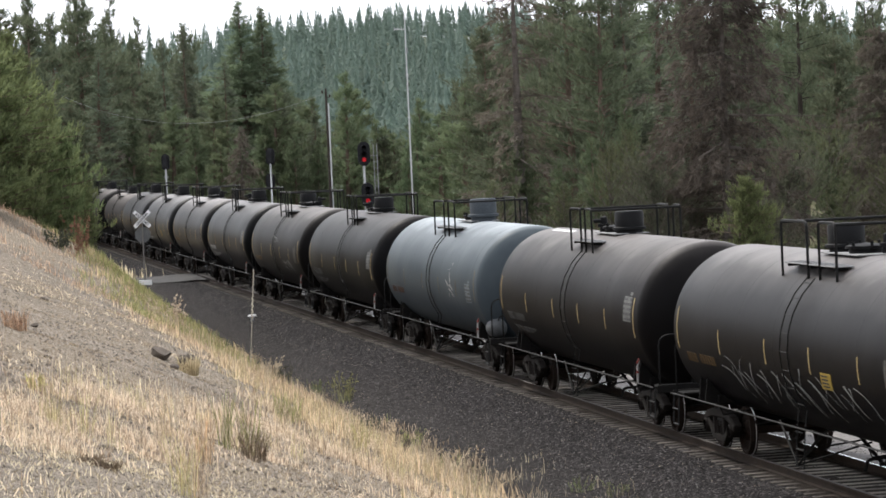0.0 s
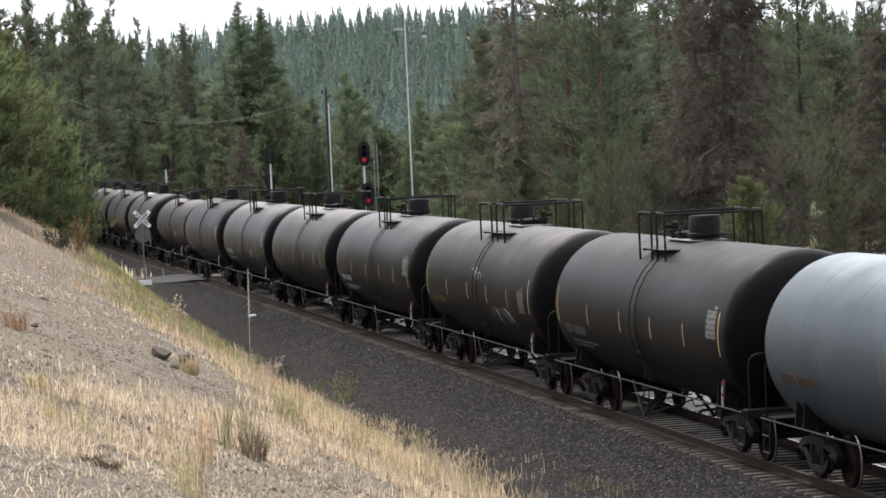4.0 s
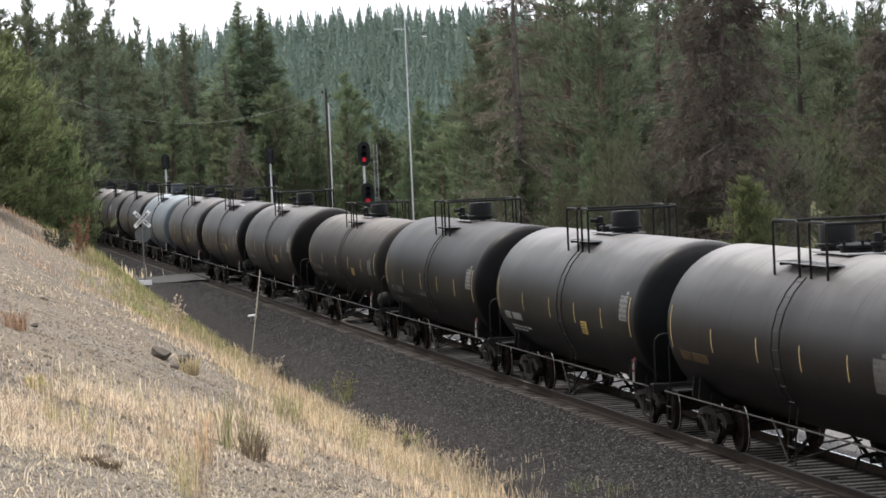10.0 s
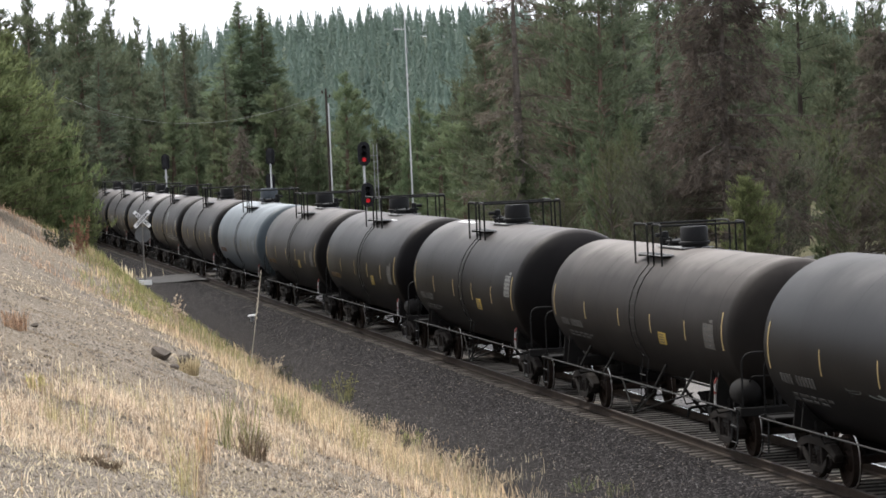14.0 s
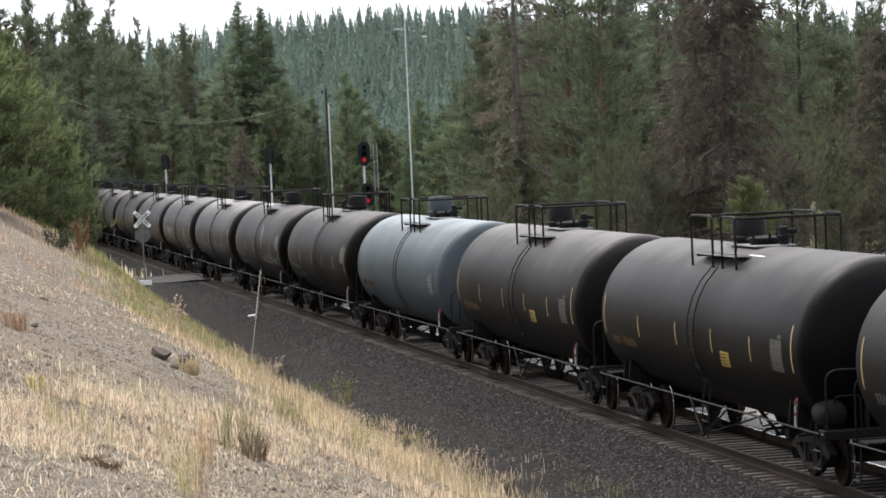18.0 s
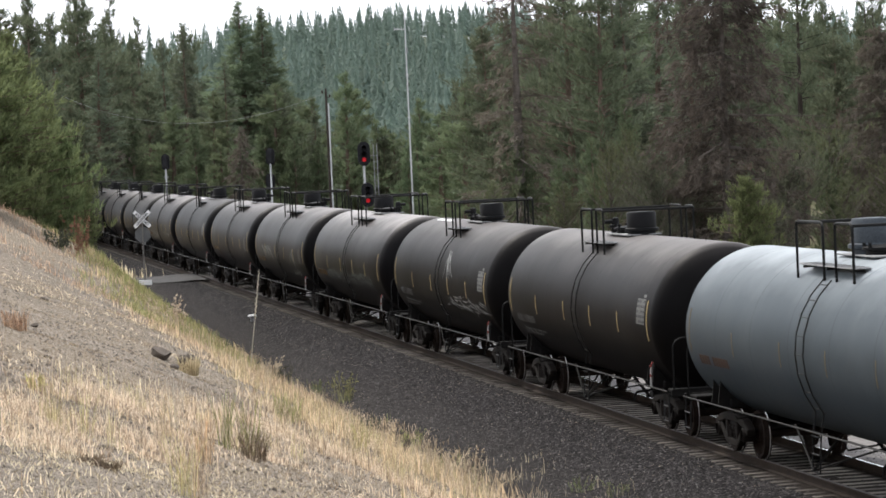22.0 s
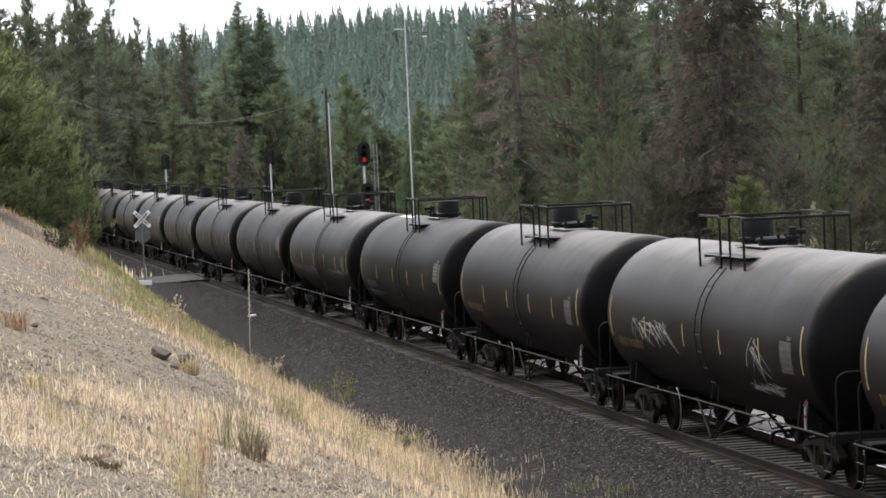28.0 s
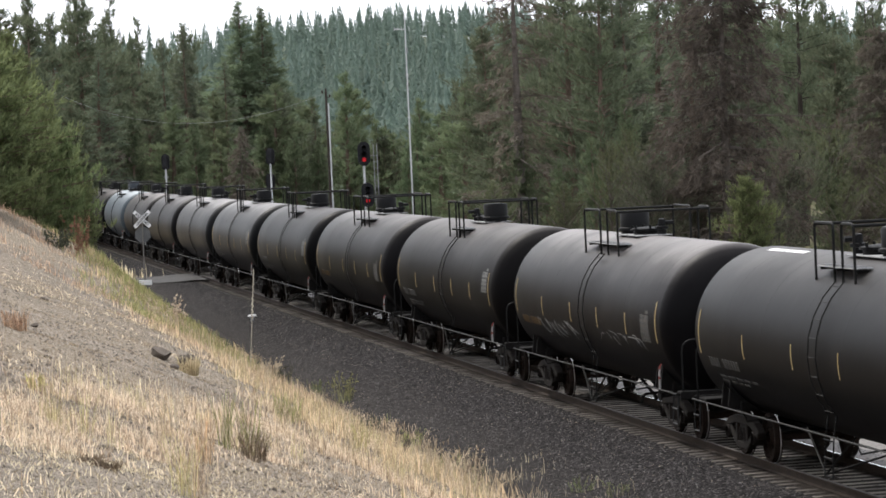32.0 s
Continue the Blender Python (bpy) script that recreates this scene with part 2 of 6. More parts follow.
def foliage(name, dark, light, rough=0.75, single=0.4):
    m, nt, b, co = base_mat(name, rough)
    info = nt.nodes.new("ShaderNodeObjectInfo")
    geo = nt.nodes.new("ShaderNodeNewGeometry")
    n1 = noise_tex(nt, co.outputs["Object"], 0.45, 4)
    f = maths(nt, "ADD", maths(nt, "MULTIPLY", n1, 1 - single), maths(nt, "MULTIPLY", geo.outputs["Random Per Island"], single))
    col = ramp(nt, f, [(0.25, dark), (0.75, light)])
    hs = nt.nodes.new("ShaderNodeHueSaturation")
    nt.links.new(col, hs.inputs["Color"])
    nt.links.new(maths(nt, "ADD", maths(nt, "MULTIPLY", info.outputs["Random"], 0.38), 0.81), hs.inputs["Value"])
    nt.links.new(maths(nt, "ADD", maths(nt, "MULTIPLY", info.outputs["Random"], 0.03), 0.485), hs.inputs["Hue"])
    nt.links.new(hs.outputs[0], b.inputs["Base Color"])
    b.inputs["Specular IOR Level"].default_value = 0.2
    tr = nt.nodes.new("ShaderNodeBsdfTranslucent")
    nt.links.new(hs.outputs[0], tr.inputs[0])
    ad = nt.nodes.new("ShaderNodeMixShader")
    ad.inputs[0].default_value = 0.5
    nt.links.new(b.outputs[0], ad.inputs[1])
    nt.links.new(tr.outputs[0], ad.inputs[2])
    nt.links.new(ad.outputs[0], nt.nodes["Material Output"].inputs[0])
    return m


F_PINE = foliage("pine_needles", (0.075, 0.094, 0.057), (0.132, 0.149, 0.095))
F_LIGHT = foliage("light_pine_needles", (0.115, 0.148, 0.083), (0.156, 0.179, 0.101))
F_FIR = foliage("fir_needles", (0.085, 0.104, 0.074), (0.159, 0.180, 0.121))
F_YOUNG = foliage("young_pine_needles", (0.074, 0.099, 0.054), (0.140, 0.173, 0.099))
F_BUSH = foliage("bushy_pine_needles", (0.074, 0.096, 0.045), (0.207, 0.240, 0.109))
F_TALLFIR = foliage("tall_fir_needles", (0.116, 0.155, 0.094), (0.192, 0.240, 0.146))
F_LEAFY = foliage("yellow_green_leaves", (0.052, 0.060, 0.032), (0.121, 0.128, 0.068))
F_DEAD = foliage("brown_dead_needles", (0.071, 0.060, 0.048), (0.147, 0.125, 0.100))
F_GREY = foliage("grey_bare_twigs", (0.055, 0.057, 0.039), (0.102, 0.106, 0.072))
# distance haze is put into this colour: paler and bluer than the near needles
F_FAR = foliage("haze_paled_conifers", (0.136, 0.185, 0.153), (0.170, 0.219, 0.183), single=0.3)
G_STRAW = foliage("dry_straw_grass", (0.33, 0.246, 0.162), (1.0, 0.84, 0.61), single=0.85)
G_PALESTRAW = foliage("bleached_rim_grass", (0.22, 0.165, 0.108), (0.86, 0.70, 0.49), single=0.85)
G_RUSSET = foliage("russet_dry_grass", (0.30, 0.210, 0.130), (0.80, 0.60, 0.40), single=0.8)
G_GREEN = foliage("green_weed", (0.13, 0.14, 0.052), (0.43, 0.425, 0.185), single=0.7)
G_TAN = foliage("seeded_grass", (0.26, 0.21, 0.14), (0.70, 0.59, 0.43), single=0.75)
G_WEED = foliage("dull_green_weed", (0.085, 0.096, 0.048), (0.25, 0.265, 0.14), single=0.7)
G_OLIVE = foliage("yellow_green_grass", (0.32, 0.28, 0.13), (0.68, 0.60, 0.33), single=0.7)
G_BROWN = foliage("brown_dried_stems", (0.12, 0.088, 0.062), (0.33, 0.255, 0.18), single=0.7)
F_DOCK = foliage("rusty_dock_seeds", (0.16, 0.085, 0.055), (0.34, 0.19, 0.125))


# ---- helpers for shapes ----
def part(name, bm, material, parent=None, label="", smooth=False, kind=""):
    """Links a bmesh as one mesh object under a thing or a part."""
    me = bpy.data.meshes.new(name)
    bm.normal_update()
    bm.to_mesh(me)
    bm.free()
    me.materials.append(material)
    if smooth:
        me.shade_smooth()
        me.set_sharp_from_angle(angle=radians(38))
    ob = new(name, me)
    ob.parent = parent
    return tagged(ob, label=label, kind=kind)


def raw(name, verts, faces, material, parent=None, label="", smooth=False, kind=""):
    me = bpy.data.meshes.new(name)
    me.from_pydata(verts, [], faces)
    me.materials.append(material)
    if smooth:
        me.shade_smooth()
    ob = new(name, me)
    ob.parent = parent
    return tagged(ob, label=label, kind=kind)


def fast_mesh(name, verts, tris, material, parent=None, label="", kind="", smooth=False):
    """Triangles from two arrays."""
    me = bpy.data.meshes.new(name)
    n = len(tris)
    me.vertices.add(len(verts))
    me.vertices.foreach_set("co", np.asarray(verts, dtype=np.float32).ravel())
    me.loops.add(n * 3)
    me.loops.foreach_set("vertex_index", np.asarray(tris, dtype=np.int32).ravel())
    me.polygons.add(n)
    me.polygons.foreach_set("loop_start", np.arange(0, n * 3, 3, dtype=np.int32))
    me.update(calc_edges=True)
    me.materials.append(material)
    if smooth:
        me.shade_smooth()
    ob = new(name, me)
    ob.parent = parent
    return tagged(ob, label=label, kind=kind)


def box(bm, c, s, bevel=0.0, rot=None):
    m = Matrix.Translation(c) @ (rot or Matrix()) @ Matrix.Diagonal((*s, 1))
    r = bmesh.ops.create_cube(bm, size=1.0, matrix=m)
    if bevel:
        edges = {e for v in r["verts"] for e in v.link_edges}
        bmesh.ops.bevel(bm, geom=list(edges), offset=bevel, segments=1, affect="EDGES")


def tube(bm, a, b, r, n=6, r2=None):
    a, b = Vector(a), Vector(b)
    d = b - a
    if d.length < 1e-6:
        return
    m = Matrix.Translation((a + b) / 2) @ d.to_track_quat("Z", "Y").to_matrix().to_4x4()
    bmesh.ops.create_cone(bm, cap_ends=True, segments=n, radius1=r, radius2=r if r2 is None else r2, depth=d.length, matrix=m)


def pipe(bm, points, r, n=6):
    """One bent tube through the points."""
    P = [Vector(p) for p in points]
    rings = []
    ref = None
    for i, p in enumerate(P):
        d = (P[min(i + 1, len(P) - 1)] - P[max(i - 1, 0)]).normalized()
        if ref is None:
            ref = d.orthogonal().normalized()
        ref = (ref - d * ref.dot(d)).normalized()
        q = d.cross(ref)
        rings.append([bm.verts.new(p + r * (ref * math.cos(2 * math.pi * k / n) + q * math.sin(2 * math.pi * k / n))) for k in range(n)])
    for a, b in zip(rings, rings[1:]):
        for k in range(n):
            j = (k + 1) % n
            bm.faces.new((a[k], a[j], b[j], b[k]))
    bm.faces.new(rings[0][::-1])
    bm.faces.new(rings[-1])


def bent(points, radius=0.1, steps=4):
    """The points of a bar with its corners rounded."""
    P = [Vector(p) for p in points]
    out = [P[0]]
    for a, b, c in zip(P, P[1:], P[2:]):
        d0, d1 = a - b, c - b
        k = min(radius, d0.length * 0.48, d1.length * 0.48)
        p, q = b + d0.normalized() * k, b + d1.normalized() * k
        for i in range(steps + 1):
            t = i / steps
            out.append(p * (1 - t) ** 2 + b * 2 * t * (1 - t) + q * t ** 2)
    return out + [P[-1]]


def lathe(bm, profile, segs, axis="x", origin=(0, 0, 0)):
    """profile: (along, radius) pairs, turned about an axis through origin."""
    rings = []
    o = Vector(origin)
    for x, r in profile:
        ring = []
        for i in range(1 if r < 1e-6 else segs):
            a = 2 * math.pi * i / segs
            c, s = r * math.cos(a), r * math.sin(a)
            p = {"x": (x, c, s), "y": (s, x, c), "z": (c, s, x)}[axis]
            ring.append(bm.verts.new(o + Vector(p)))
        rings.append(ring)
    for r0, r1 in zip(rings, rings[1:]):
        for i in range(segs):
            j = (i + 1) % segs
            if len(r0) == 1 and len(r1) == 1:
                break
            if len(r0) == 1:
                bm.faces.new((r0[0], r1[i], r1[j]))
            elif len(r1) == 1:
                bm.faces.new((r0[i], r1[0], r0[j]))
            else:
                bm.faces.new((r0[i], r1[i], r1[j], r0[j]))
    bmesh.ops.recalc_face_normals(bm, faces=bm.faces)


# ---- the line of the track: u runs away from the camera, l to the camera's side ----
X0, Y0, TH0 = 2.8806, 82.0644, 1.74107
KU = np.array([-60, -40, 0, 40, 80, 110, 140, 170, 200, 240])
KK = np.array([-0.00056, -0.000556, 0.000125, -0.000023, -0.000034, -0.000027, 0.000029, 0.000025, 0.000024, 0.0])
SU = np.arange(-420, 700.5, 0.5)
_h = np.concatenate([[0], np.cumsum((np.interp(SU, KU, KK, 0, 0)[1:] + np.interp(SU, KU, KK, 0, 0)[:-1]) / 2 * 0.5)])
_h = _h - np.interp(0, SU, _h) + TH0
_x = np.concatenate([[0], np.cumsum(np.cos((_h[1:] + _h[:-1]) / 2) * 0.5)])
_y = np.concatenate([[0], np.cumsum(np.sin((_h[1:] + _h[:-1]) / 2) * 0.5)])
_x, _y = _x - np.interp(0, SU, _x) + X0, _y - np.interp(0, SU, _y) + Y0


def at(u, l=0.0, z=0.0):
    """The place u metres along the track and l metres to the camera's side of it."""
    h = np.interp(u, SU, _h)
    return Vector((np.interp(u, SU, _x) - l * math.sin(h), np.interp(u, SU, _y) + l * math.cos(h), z))


def heading(u):
    return math.degrees(np.interp(u, SU, _h))


CT, ST = math.cos(TH0), math.sin(TH0)


def to_ul(x, y):
    return (x - X0) * CT + (y - Y0) * ST, -(x - X0) * ST + (y - Y0) * CT


def from_ul(u, l):
    return X0 + u * CT - l * ST, Y0 + u * ST + l * CT


def smooth(a, b, x):
    t = np.clip((x - a) / (b - a), 0, 1)
    return t * t * (3 - 2 * t)


def value_noise(u, l, scale, seed=0):
    """Smooth random numbers from 0 to 1 over the plan, about 1 / scale metres across."""
    tab = np.random.RandomState(seed + 77).rand(256, 256)
    a, b = np.asarray(u) * scale, np.asarray(l) * scale
    i, j = np.floor(a).astype(int), np.floor(b).astype(int)
    fa, fb = a - i, b - j
    fa, fb = fa * fa * (3 - 2 * fa), fb * fb * (3 - 2 * fb)
    g = lambda p, q: tab[p % 256, q % 256]
    return (g(i, j) * (1 - fa) + g(i + 1, j) * fa) * (1 - fb) + (g(i, j + 1) * (1 - fa) + g(i + 1, j + 1) * fa) * fb


def wob(u, l, s):
    return np.sin(u * s + 1.3 * np.sin(l * s * 0.7)) * np.cos(l * s * 1.1 + 0.8 * np.sin(u * s * 0.6))


PROF_L = np.array([-3000, -60, -14, -6, -3.4, -1.75, -1.32, -1.10, -0.55, 0.55, 1.10, 1.32, 1.75, 3.3, 5.0, 6.2, 9, 12.5, 16.7, 22, 40, 110, 3000])
PROF_Z = np.array([-2, -1.2, -0.55, -0.75, -0.62, -0.21, -0.185, -0.164, -0.168, -0.168, -0.164, -0.185, -0.21, -0.72, -0.82, -0.35, 1.15, 2.8, 4.5, 6.0, 9, 14, 14])
LOW_Z = np.array([-2, -1.2, -0.55, -0.5, -0.4, -0.21, -0.185, -0.164, -0.168, -0.168, -0.164, -0.185, -0.21, -0.3, -0.3, -0.3, -0.2, 0.1, 0.6, 1.2, 4, 10, 14])


def ground_z(u, l):
    """The height of the ground."""
    u, l = np.asarray(u, dtype=float), np.asarray(l, dtype=float)
    bank = np.interp(l, PROF_L, PROF_Z)
    low = np.interp(l, PROF_L, LOW_Z)
    cut = 1 - smooth(52, 76, u) * (1 - 0.75 * smooth(96, 125, u))
    z = low + (bank - low) * cut
    z = z + np.interp(l, [4.3, 5.2, 6.2, 9, 12.5, 16.7, 22], [0, 0.3, 0.55, 1.42, 1.75, 0.9, 0]) * np.exp(-((u - 40) / 15) ** 2)
    z = z + smooth(3, 5, l) * 2.2 * smooth(108, 150, u) * np.exp(-((l - 7) / 3.5) ** 2)
    rough = smooth(5.2, 7.5, l) + smooth(8, 30, -l)
    z = z + rough * (0.09 * wob(u, l, 0.55) + 0.018 * wob(u + 7, l, 1.9) + 0.012 * wob(u, l + 3, 4.3))
    z = z + 0.009 * wob(u, l, 3.1) * (1 - smooth(1.0, 1.5, np.abs(l)))
    slope = -l / np.maximum(u, 1)
    side = (0.84 + 0.16 * smooth(0.05, 0.15, slope)) * (1 - 0.17 * smooth(0.155, 0.27, slope))
    z = z + 73 * side * smooth(650, 1900, u + 0.25 * l + 60 * wob(u * 0.2, l, 0.012)) * (1 + 0.12 * wob(u, l, 0.006))
    return z


def bank_mask_nodes(nt, co):
    """l of the track plan, from the place."""
    d = nt.nodes.new("ShaderNodeVectorMath")
    d.operation = "DOT_PRODUCT"
    nt.links.new(co.outputs["Object"], d.inputs[0])
    d.inputs[1].default_value = (-ST, CT, 0)
    return maths(nt, "SUBTRACT", d.outputs["Value"], -X0 * ST + Y0 * CT)


def ground_material():
    m, nt, b, co = base_mat("ground_soil", 0.95)
    b.inputs["Specular IOR Level"].default_value = 0.02
    P = co.outputs["Object"]
    l = bank_mask_nodes(nt, co)
    n_big = noise_tex(nt, P, 0.16, 5, 0.6)
    n_mid = noise_tex(nt, P, 0.9, 6, 0.65)
    n_fine = noise_tex(nt, P, 9.0, 5, 0.7)
    st = voro(nt, P, 27)
    st2 = voro(nt, P, 42)
    # crushed stone by the track
    sep = nt.nodes.new("ShaderNodeSeparateColor")
    nt.links.new(st.outputs["Color"], sep.inputs[0])
    gravel = ramp(nt, sep.outputs[0], [(0.0, (0.0038, 0.0034, 0.0034)), (0.55, (0.0170, 0.0156, 0.0158)), (0.85, (0.050, 0.0462, 0.0462)), (1.0, (0.16, 0.149, 0.145))])
    gravel = mix(nt, 0.25, gravel, ramp(nt, n_mid, [(0.3, (0.008, 0.0072, 0.0074)), (0.7, (0.027, 0.0245, 0.0247))]))
    dusty = ramp(nt, maths(nt, "ADD", maths(nt, "MULTIPLY", l, 0.1), maths(nt, "MULTIPLY", n_mid, 0.16)), [(0.30, (0, 0, 0)), (0.60, (0.75, 0.75, 0.75))])
    gravel = mix(nt, dusty, gravel, mix(nt, 0.5, gravel, (0.072, 0.064, 0.056)))
    oily = ramp(nt, maths(nt, "MULTIPLY", maths(nt, "ADD", maths(nt, "ABSOLUTE", l), maths(nt, "MULTIPLY", n_mid, 0.5)), 0.4), [(0.50, (0.8, 0.8, 0.8)), (0.60, (0, 0, 0))])
    gravel = mix(nt, oily, gravel, (0.030, 0.0245, 0.0205))
    # bank: grey-buff gravelly soil with straw litter
    soil = ramp(nt, n_mid, [(0.3, (0.142, 0.121, 0.099)), (0.55, (0.220, 0.190, 0.157)), (0.75, (0.300, 0.256, 0.208))])
    sep2 = nt.nodes.new("ShaderNodeSeparateColor")
    nt.links.new(st2.outputs["Color"], sep2.inputs[0])
    soil = mix(nt, 0.40, soil, ramp(nt, sep2.outputs[0], [(0.05, (0.052, 0.044, 0.036)), (0.5, (0.180, 0.152, 0.122)), (1.0, (0.37, 0.315, 0.255))]))
    litter = ramp(nt, n_fine, [(0.35, (0.175, 0.143, 0.106)), (0.7, (0.325, 0.270, 0.203))])
    soil = mix(nt, ramp(nt, n_big, [(0.46, (0, 0, 0)), (0.60, (0.5834, 0.5386, 0.4825))]), soil, litter)
    n_grit = noise_tex(nt, P, 38, 4, 0.75)
    soil = mix(nt, 0.95, soil, ramp(nt, n_grit, [(0.36, (0.30, 0.29, 0.28)), (0.5, (1.05, 1.05, 1.05)), (0.64, (2.0, 2.0, 2.0))]), "MULTIPLY")
    edge = maths(nt, "ADD", l, maths(nt, "MULTIPLY", maths(nt, "SUBTRACT", n_mid, 0.5), 1.6))
    is_bank = ramp(nt, maths(nt, "MULTIPLY", edge, 0.1), [(0.50, (0, 0, 0)), (0.56, (1, 1, 1))])
    col = mix(nt, is_bank, gravel, soil)
    # pale service strip and forest floor beyond the track
    strip = ramp(nt, n_fine, [(0.3, (0.13, 0.122, 0.117)), (0.7, (0.29, 0.275, 0.262))])
    far = ramp(nt, maths(nt, "MULTIPLY", maths(nt, "ADD", l, maths(nt, "MULTIPLY", maths(nt, "SUBTRACT", n_mid, 0.5), 0.5)), -0.1), [(0.105, (0, 0, 0)), (0.135, (1, 1, 1))])
    col = mix(nt, far, col, strip)
    floor = ramp(nt, n_mid, [(0.3, (0.06, 0.06, 0.035)), (0.7, (0.13, 0.118, 0.075))])
    wood = ramp(nt, maths(nt, "MULTIPLY", edge, -0.01), [(0.12, (0, 0, 0)), (0.18, (1, 1, 1))])
    col = mix(nt, wood, col, floor)
    run = nt.nodes.new("ShaderNodeVectorMath")
    run.operation = "DOT_PRODUCT"
    nt.links.new(P, run.inputs[0])
    run.inputs[1].default_value = (CT, ST, 0)
    hill = ramp(nt, maths(nt, "MULTIPLY", run.outputs["Value"], 0.001), [(0.30, (0, 0, 0)), (0.42, (1, 1, 1)), (1.55, (1, 1, 1)), (1.75, (0.45, 0.45, 0.45))])
    col = mix(nt, hill, col, ramp(nt, n_mid, [(0.3, (0.075, 0.105, 0.082)), (0.7, (0.120, 0.150, 0.115))]))
    nt.links.new(col, b.inputs["Base Color"])
    h = maths(nt, "ADD", maths(nt, "ADD", maths(nt, "MULTIPLY", st.outputs["Distance"], -1.0), maths(nt, "MULTIPLY", n_grit, 0.9)), maths(nt, "MULTIPLY", n_fine, 0.6))
    bump(nt, b, h, 0.9, 0.035)
    return m


M_GROUND = ground_material()


def grid_axis(spans):
    out = []
    for a, b, step in spans:
        out += list(np.arange(a, b, step))
    return np.array(out + [spans[-1][1]])


def build_ground():
    gu = grid_axis([(-3000, -400, 260), (-400, -100, 25), (-100, -70, 2), (-70, -48, 0.6), (-48, 20, 0.4), (20, 60, 0.6), (60, 180, 1.5), (180, 600, 14), (600, 2400, 60), (2400, 4200, 300)])
    gl = grid_axis([(-2600, -300, 100), (-300, -40, 10), (-40, -8, 2), (-8, -1.6, 0.4), (-1.6, 1.6, 0.16), (1.6, 4, 0.3), (4, 20, 0.3), (20, 50, 2.5), (50, 300, 25), (300, 2600, 115)])
    U, Lm = np.meshgrid(gu, gl, indexing="ij")
    Z = ground_z(U, Lm)
    X, Y = from_ul(U, Lm)
    n, k = U.shape
    verts = np.stack([X, Y, Z], -1).reshape(-1, 3)
    i = np.arange(n * k).reshape(n, k)
    a, b2, c, d = i[:-1, :-1].ravel(), i[1:, :-1].ravel(), i[1:, 1:].ravel(), i[:-1, 1:].ravel()
    tris = np.concatenate([np.stack([a, d, c], -1), np.stack([a, c, b2], -1)])
    ob = fast_mesh("ground", verts, tris, M_GROUND, smooth=True)
    # normals up
    if ob.data.polygons[0].normal.z < 0:
        ob.data.flip_normals()
    tagged(ob, "dry gravelly bank and dark crushed stone beside the railway", "ground", kind="structure")


build_ground()


# ---- track ----
def sweep(name, section, u0, u1, step, l, material, parent, label=""):
    """A section (l, z) carried along the track."""
    us = np.arange(u0, u1 + step / 2, step)
    verts, faces = [], []
    k = len(section)
    for u in us:
        for dl, z in section:
            verts.append(tuple(at(u, l + dl, z)))
    for i in range(len(us) - 1):
        for j in range(k):
            a, b = i * k + j, i * k + (j + 1) % k
            faces.append((a, b, b + k, a + k))
    faces.append(tuple(range(k)))
    faces.append(tuple(range((len(us) - 1) * k, len(us) * k))[::-1])
    ob = raw(name, verts, faces, material, parent, label)
    bm = bmesh.new()
    bm.from_mesh(ob.data)
    bmesh.ops.recalc_face_normals(bm, faces=bm.faces)
    bm.to_mesh(ob.data)
    bm.free()
    return ob


def build_track():
    tr = tagged(new("railway_track"), "railway track of rusty rails on weathered timber ties", "railway track", kind="structure")
    web = [(-0.07, -0.165), (0.07, -0.165), (0.07, -0.155), (0.012, -0.14), (0.012, -0.045), (0.036, -0.035), (0.036, -0.004), (-0.036, -0.004), (-0.036, -0.035), (-0.012, -0.045), (-0.012, -0.14), (-0.07, -0.158)]
    head = [(-0.03, -0.003), (0.03, -0.003), (0.025, 0.003), (-0.025, 0.003)]
    for l in (0.7525, -0.7525):
        sweep("rail", web, -400, 640, 4, l, M_RAILS, tr, "rusty steel rail")
        sweep("rail_head", head, -400, 640, 4, l, M_NEARHEAD if l > 0 else M_SHINY, tr, "polished running surface of the rail")
    rng = random.Random(5)
    shapes = []
    for _ in range(4):
        bm = bmesh.new()
        box(bm, (0, 0, 0), (0.20, 2.6, 0.17), 0.012)
        for v in bm.verts:
            v.co += Vector((rng.uniform(-0.008, 0.008), rng.uniform(-0.03, 0.03), rng.uniform(-0.006, 0.006)))
        shapes.append(part("tie", bm, M_WOOD, tr))
    for i in range(296):
        u = -68 + i * 0.53
        ob = shapes[i] if i < 4 else new("tie", shapes[rng.randrange(4)].data)
        ob.parent = tr
        p = at(u, rng.uniform(-0.025, 0.025), -0.245)
        ob.matrix_basis = pose(p.x, p.y, p.z, 0, 0, heading(u) + rng.uniform(-0.6, 0.6))
    # ties farther off, and spikes and plates along the near ones
    verts, faces = [], []
    for i in range(420):
        u = 89 + i * 0.53 if i < 220 else -68.5 - (i - 220) * 0.53
        base = len(verts)
        for dz in (-0.347, -0.178):
            for du, dl in ((-0.115, -1.3), (0.115, -1.3), (0.115, 1.3), (-0.115, 1.3)):
                verts.append(tuple(at(u + du, dl, dz)))
        for f in ((4, 5, 6, 7), (0, 1, 5, 4), (1, 2, 6, 5), (2, 3, 7, 6), (3, 0, 4, 7)):
            faces.append(tuple(base + q for q in f))
    raw("far_ties", verts, faces, M_WOOD, tr, kind="stuff")
    bm = bmesh.new()
    for i in range(180):
        u = -50 + i * 0.53
        for l in (0.7525, -0.7525):
            p = at(u, l, -0.173)
            box(bm, p, (0.18, 0.34, 0.014), 0, pose(0, 0, 0, 0, 0, heading(u)))
    part("tie_plates", bm, M_RAILS, tr, kind="stuff")


build_track()


